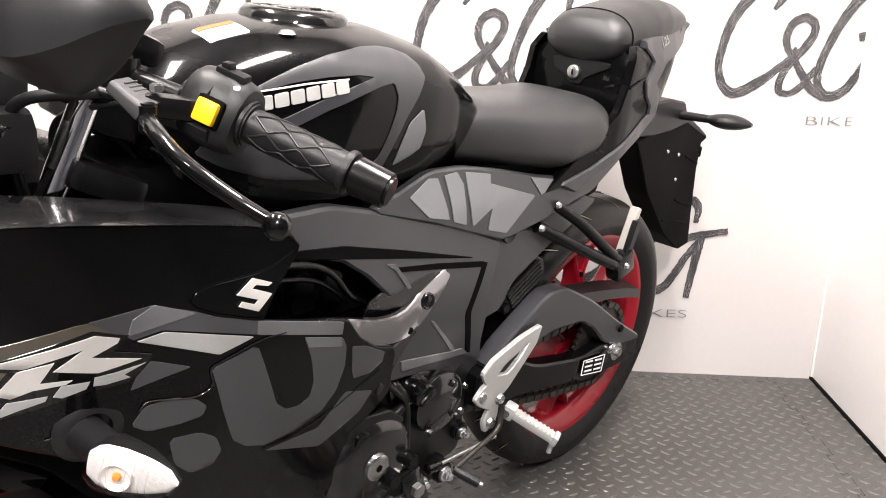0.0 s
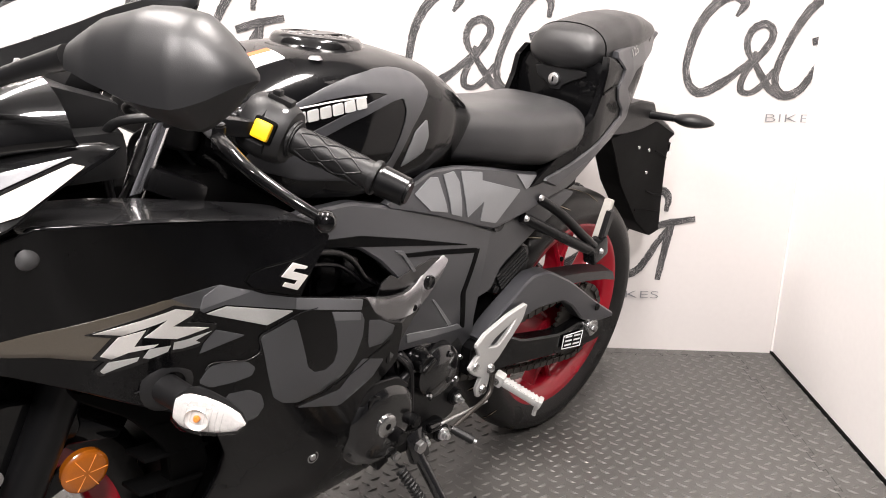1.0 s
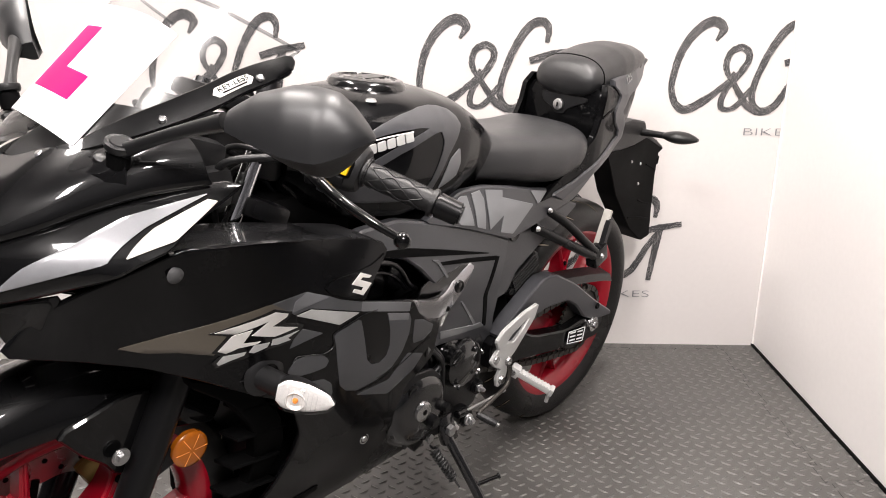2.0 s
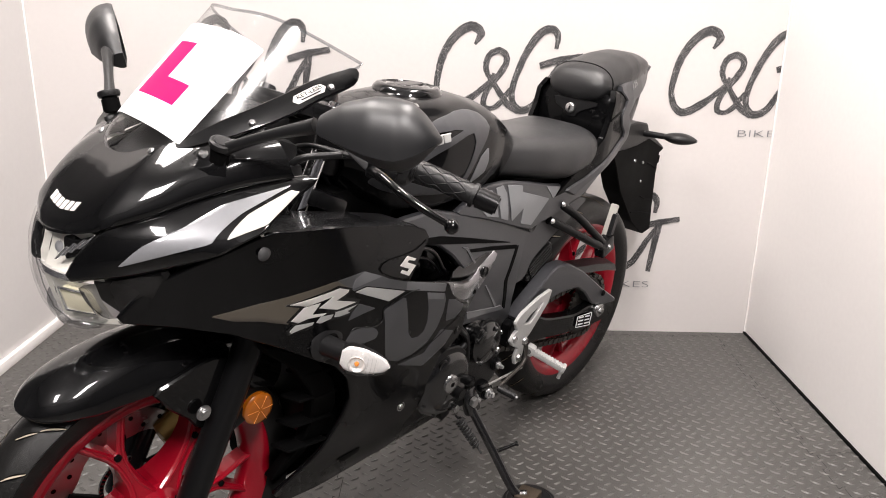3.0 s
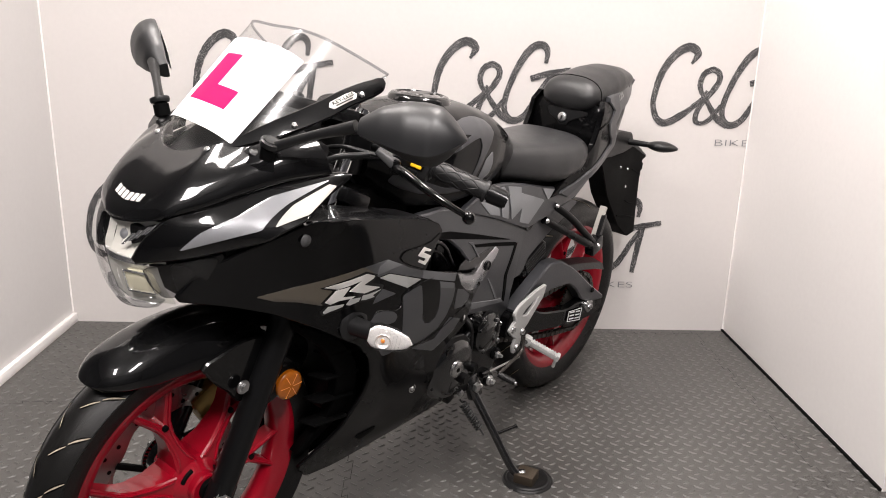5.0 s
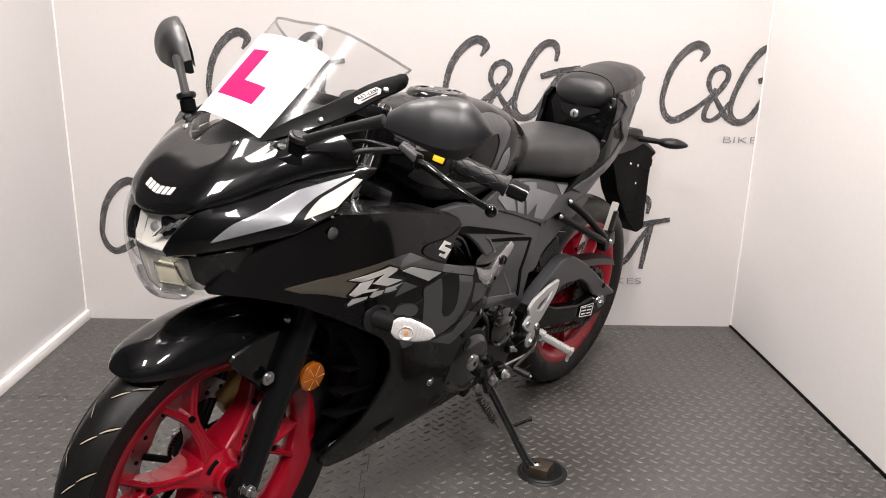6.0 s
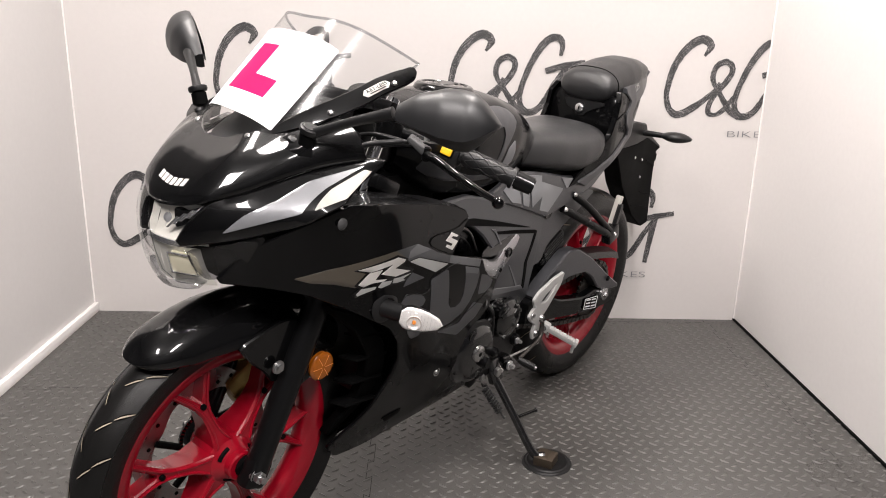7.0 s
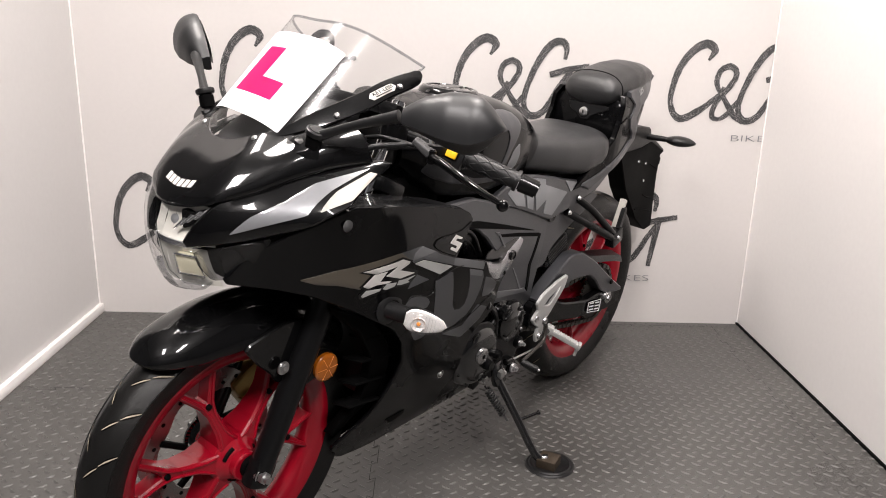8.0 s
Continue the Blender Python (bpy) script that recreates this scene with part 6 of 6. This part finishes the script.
for s in (1, -1):
    side = (lambda b: b) if s > 0 else flip
    pl = part("heel_plate", side(sheet([(.283, .450), (.296, .418), (.372, .362), (.400, .350), (.398, .322), (.405, .300), (.430, .298), (.438, .318), (.425, .340), (.455, .358), (.470, .374), (.452, .388), (.440, .392), (.455, .416), (.430, .432), (.350, .447)],
                                       lambda x, z, d: (x, .140 + .10 * (x - .38) + d, z), .006, .002, .04, holes=[[(.318, .431), (.392, .414), (.418, .399), (.380, .389), (.345, .406)]], soft=.10)), ALU, BIKE, "bare aluminium heel plate")
    for x, z in ((.420, .312), (.452, .373), (.402, .352)):
        part("plate_bolt", side(lathe([(0, .006), (.008, .005), (.011, 0), (0, 0)], (x, .145, z), "y", 16)), STEEL, pl)
    p0, p1 = Vector((.368, .140, .316)), Vector((.333, .226, .284))
    d = (p1 - p0).normalized()
    upv = Vector((0, 0, 1)) - d * d.z
    sidev = d.cross(upv).normalized()
    ang = (0, 0, 0)
    m = Matrix((sidev, d, upv.normalized())).transposed().to_4x4()
    m.translation = (p0 + p1) / 2
    peg = part("foot_peg", side(mapped(join(box((0, .004, 0), (.022, .082, .015), bevel=.005), box((0, .046, .001), (.026, .010, .018), bevel=.003), box((0, -.045, 0), (.026, .022, .026), bevel=.005), rod((0, .044, -.008), (0, .048, -.030), .0045, segs=10)), lambda v: m @ v)), ALU, BIKE, "aluminium foot peg")
    for k in range(9):
        part("peg_tooth", side(mapped(box((0, -.028 + k * .0078, .0080), (.019, .0036, .0014), bevel=.0004), lambda v: m @ v)), ALU, peg)
    part("peg_pivot", side(mapped(rod((-.016, -.048, 0), (.016, -.048, 0), .007, segs=12), lambda v: m @ v)), STEEL, peg)
    # passenger peg on two tubes
    pb = part("pillion_peg_bracket", side(join(tube(curve([(.300, .100, .628), (.230, .128, .592), (.150, .150, .552), (.098, .155, .530)], 5), .011, 14), tube(curve([(.255, .098, .660), (.200, .125, .622), (.140, .148, .570), (.105, .155, .545)], 5), .010, 14),
                                               box((.085, .150, .530), (.055, .030, .045), (0, 20, 0), .006))), SATIN, BIKE, "black tubular pillion peg bracket")
    for c in ((.300, .110, .628), (.257, .108, .662), (.088, .165, .532)):
        part("bracket_bolt", side(lathe([(0, .006), (.0045, .005), (.0070, 0), (0, 0)], c, "y", 14)), STEEL, pb)
    part("pillion_peg", side(join(box((.060, .142, .590), (.013, .020, .094), (0, -18, 0), .004))), CREAM, pb, "folded cream-coloured pillion peg")
    part("peg_rubber", side(sheet([(.078, .545), (.060, .610), (.050, .612), (.046, .600), (.064, .548)], at(.158), .008, .003, .04)), MATTE, pb, "black peg rubber")

# engine
eng = part("engine", join(box((.60, 0, .335), (.36, .19, .22), (0, 0, 0), .03), box((.62, 0, .50), (.20, .17, .22), (0, -12, 0), .02), box((.47, 0, .40), (.12, .17, .20), bevel=.03), box((.78, 0, .36), (.12, .16, .16), bevel=.02)), CASTING, BIKE, "dark grey engine block")
cov = part("generator_cover", join(lathe([(0, .040), (.058, .040), (.072, .034), (.082, .020), (.086, 0), (.090, -.03)], (.668, .095, .330), "y", 56)), STANDM, eng, "round gloss black generator cover")
part("cover_cap", lathe([(0, .0455), (.005, .0455), (.006, .048), (.0175, .048), (.0205, .046), (.0215, .040), (0, .040)], (.6695, .095, .334), "y", 40), STEEL, cov, "round silver cap")
part("cover_cap", lathe([(0, .034), (.009, .034), (.010, .0375), (.0150, .0375), (.0165, .030), (.017, .010)], (.694, .096, .382), "y", 28), GLOSS, cov, "small black inspection cap")
part("cap_slot", box((.694, .1305, .382), (.004, .002, .016), (0, 20, 0), .0005), DARK, cov)
part("cap_socket", rod((.6695, .143, .334), (.6695, .1435, .334), .006, segs=6), DARK, cov)
part("cover_band", sheet([(.735, .395), (.690, .418), (.640, .412), (.610, .385), (.630, .382), (.668, .395), (.712, .385)], at(.128), .004, .002, .03), MATTE, cov)
part("sprocket_cover", join(lathe([(0, .030), (.040, .030), (.052, .022), (.058, 0), (.060, -.03)], (.520, .095, .375), "y", 40), box((.57, .085, .40), (.09, .04, .09), (0, 15, 0), .014), rod((.580, .098, .418), (.580, .114, .418), .026, segs=24, bevel=.004)), STANDM, eng, "gloss black sprocket cover")
for x, y, z in ((.735, .120, .30), (.70, .122, .26), (.62, .122, .265), (.60, .122, .30), (.505, .126, .41), (.49, .126, .345), (.548, .126, .335), (.455, .105, .33), (.445, .100, .372)):
    part("engine_bolt", lathe([(0, .006), (.005, .005), (.0065, 0), (0, 0)], (x, y, z), "y", 8), CASTING if x > .47 else STEEL, eng)
oil = part("filler_plug", lathe([(0, .030), (.016, .030), (.019, .027), (.020, .010), (.024, .008), (.026, -.02)], (.572, .104, .414), "y", 28), GLOSS, eng, "black oil filler plug")
part("plug_grip", box((.572, .136, .414), (.034, .008, .010), (0, 35, 0), .003), GLOSS, oil)
for x, z, r in ((.508, .243, .0125), (.562, .252, .0095), (.446, .285, .0085)):
    nut = part("flange_bolt", lathe([(0, .010), (r * .62, .010), (r * .68, .004), (r, .003), (r * 1.05, 0), (r * 1.05, -.02)], (x, .132 if x > .45 else .108, z), "y", 24), CHROME, eng, "bright flange bolt")
    part("bolt_hex", rod((x, .141 if x > .45 else .117, z), (x, .147 if x > .45 else .123, z), r * .55, segs=6, bevel=.001), CHROME, nut)
part("stand_lug", join(rod((.508, .10, .243), (.508, .131, .243), .019, segs=20, bevel=.003), rod((.562, .10, .252), (.562, .131, .252), .016, segs=20, bevel=.003), rod((.446, .07, .285), (.446, .107, .285), .017, segs=20, bevel=.003), box((.535, .112, .250), (.075, .026, .030), (0, 8, 0), .008)), SATIN, eng, "black cast stand lug")
part("hose", tube(curve([(.62, .08, .45), (.615, .110, .435), (.600, .115, .405), (.63, .110, .38)], 6), .008, 10), MATTE, eng)
part("wire_loom", tube(curve([(.66, .11, .47), (.63, .125, .44), (.60, .12, .40), (.585, .115, .30)], 6), .005, 8), MATTE, eng)

# gear lever with linkage
gl = part("gear_lever", tube(curve([(.399, .150, .340), (.402, .153, .325), (.416, .158, .303), (.472, .165, .2944), (.530, .170, .285)], 5), .0045, 10), CHAINM, BIKE, "dark steel gear lever with rubber tip")
part("toe_rubber", tube([(.532, .170, .285), (.527, .180, .281), (.511, .206, .2695)], [.0070, .0080, .0080], 14), MATTE, gl, "ribbed rubber toe piece")
for k in range(5):
    c = Vector((.527, .180, .281)).lerp(Vector((.514, .201, .2717)), k / 4)
    d = Vector((-.51, .82, -.21)).normalized()
    part("toe_ring", rod(c - d * .0015, c + d * .0015, .0089, segs=14), MATTE, gl)
part("toe_pin", rod((.511, .206, .2695), (.508, .211, .2675), .004, segs=10), STEEL, gl)
part("link_rod", tube([(.535, .140, .278), (.407, .150, .283)], .0032, 10), STEEL, gl, "thin dark linkage rod")
part("rod_joint", rod((.562, .139, .280), (.532, .140, .278), .0085, segs=12, bevel=.002), GLOSS, gl)

# side stand
top, bend, foot = Vector((.588, .138, .245)), Vector((.548, .262, .060)), Vector((.530, .286, .052))
stand = part("side_stand", join(tube(curve([top, top.lerp(bend, .5), bend, foot], 6), .0108, 16), box(top + Vector((0, -.002, .012)), (.042, .018, .060), (18, 10, 0), .006)), STANDM, BIKE, "black steel side stand")
part("kick_peg", join(rod(top.lerp(bend, .55), top.lerp(bend, .55) + Vector((-.040, .030, .020)), .0045, segs=10), rod(top.lerp(bend, .55) + Vector((-.040, .030, .020)), top.lerp(bend, .55) + Vector((-.044, .033, .022)), .0065, segs=10)), GLOSS, stand)
part("stand_foot", mapped(box((0, 0, 0), (.050, .050, .026), bevel=.003), lambda v: pose(.528, .291, .046, 5.92, 0, 12) @ v), BRONZE, stand, "worn bronze-coloured steel foot")
part("stand_bolt", rod(top + Vector((0, .004, .014)), top + Vector((0, .016, .014)), .013, segs=6, bevel=.002), STEEL, stand)
part("stand_bracket", join(box((.615, .118, .272), (.085, .030, .045), (0, -8, 0), .008), rod((.640, .120, .300), (.640, .150, .300), .014, segs=16, bevel=.003), rod((.600, .118, .315), (.600, .146, .315), .012, segs=16, bevel=.003), box((.660, .110, .250), (.03, .03, .03), (0, 20, 0), .006)), SATIN, BIKE, "black stand bracket")
part("bracket_bolt", rod((.640, .132, .258), (.640, .142, .258), .010, segs=6, bevel=.002), STEEL, BIKE)
h0, h1 = Vector((.632, .134, .235)), top.lerp(bend, .50) + Vector((.030, -.006, -.004))
coil = []
for i in range(121):
    f = i / 120
    a = f * 2 * math.pi * 10
    ax_ = (h1 - h0).normalized()
    u = ax_.orthogonal().normalized()
    w = ax_.cross(u)
    coil.append(h0.lerp(h1, .1 + .7 * f) + .0085 * (math.cos(a) * u + math.sin(a) * w))
part("spring", tube([h0] + coil + [h1], .0026, 8), CASTING, stand, "coiled steel stand spring")

# exhaust stub under the belly, hidden side
part("exhaust", join(tube(curve([(.86, -.05, .33), (.80, -.08, .24), (.60, -.11, .22), (.30, -.14, .27), (.02, -.17, .33)], 6), [.022] * 13 + [.04] * 12, 16)), SATIN, BIKE, "black exhaust pipe")

# puck under the stand
puck = thing("stand_puck", "round black rubber puck under the side stand on the mat", "stand puck", pose(.312, 1.668, 0))
part("disc", lathe([(0, .0045), (.040, .0045), (.044, .0075), (.052, .0075), (.055, .005), (.060, .005), (.063, .0025), (.064, 0), (0, 0)], (0, 0, .0005), "z", 56), MATTE, puck)
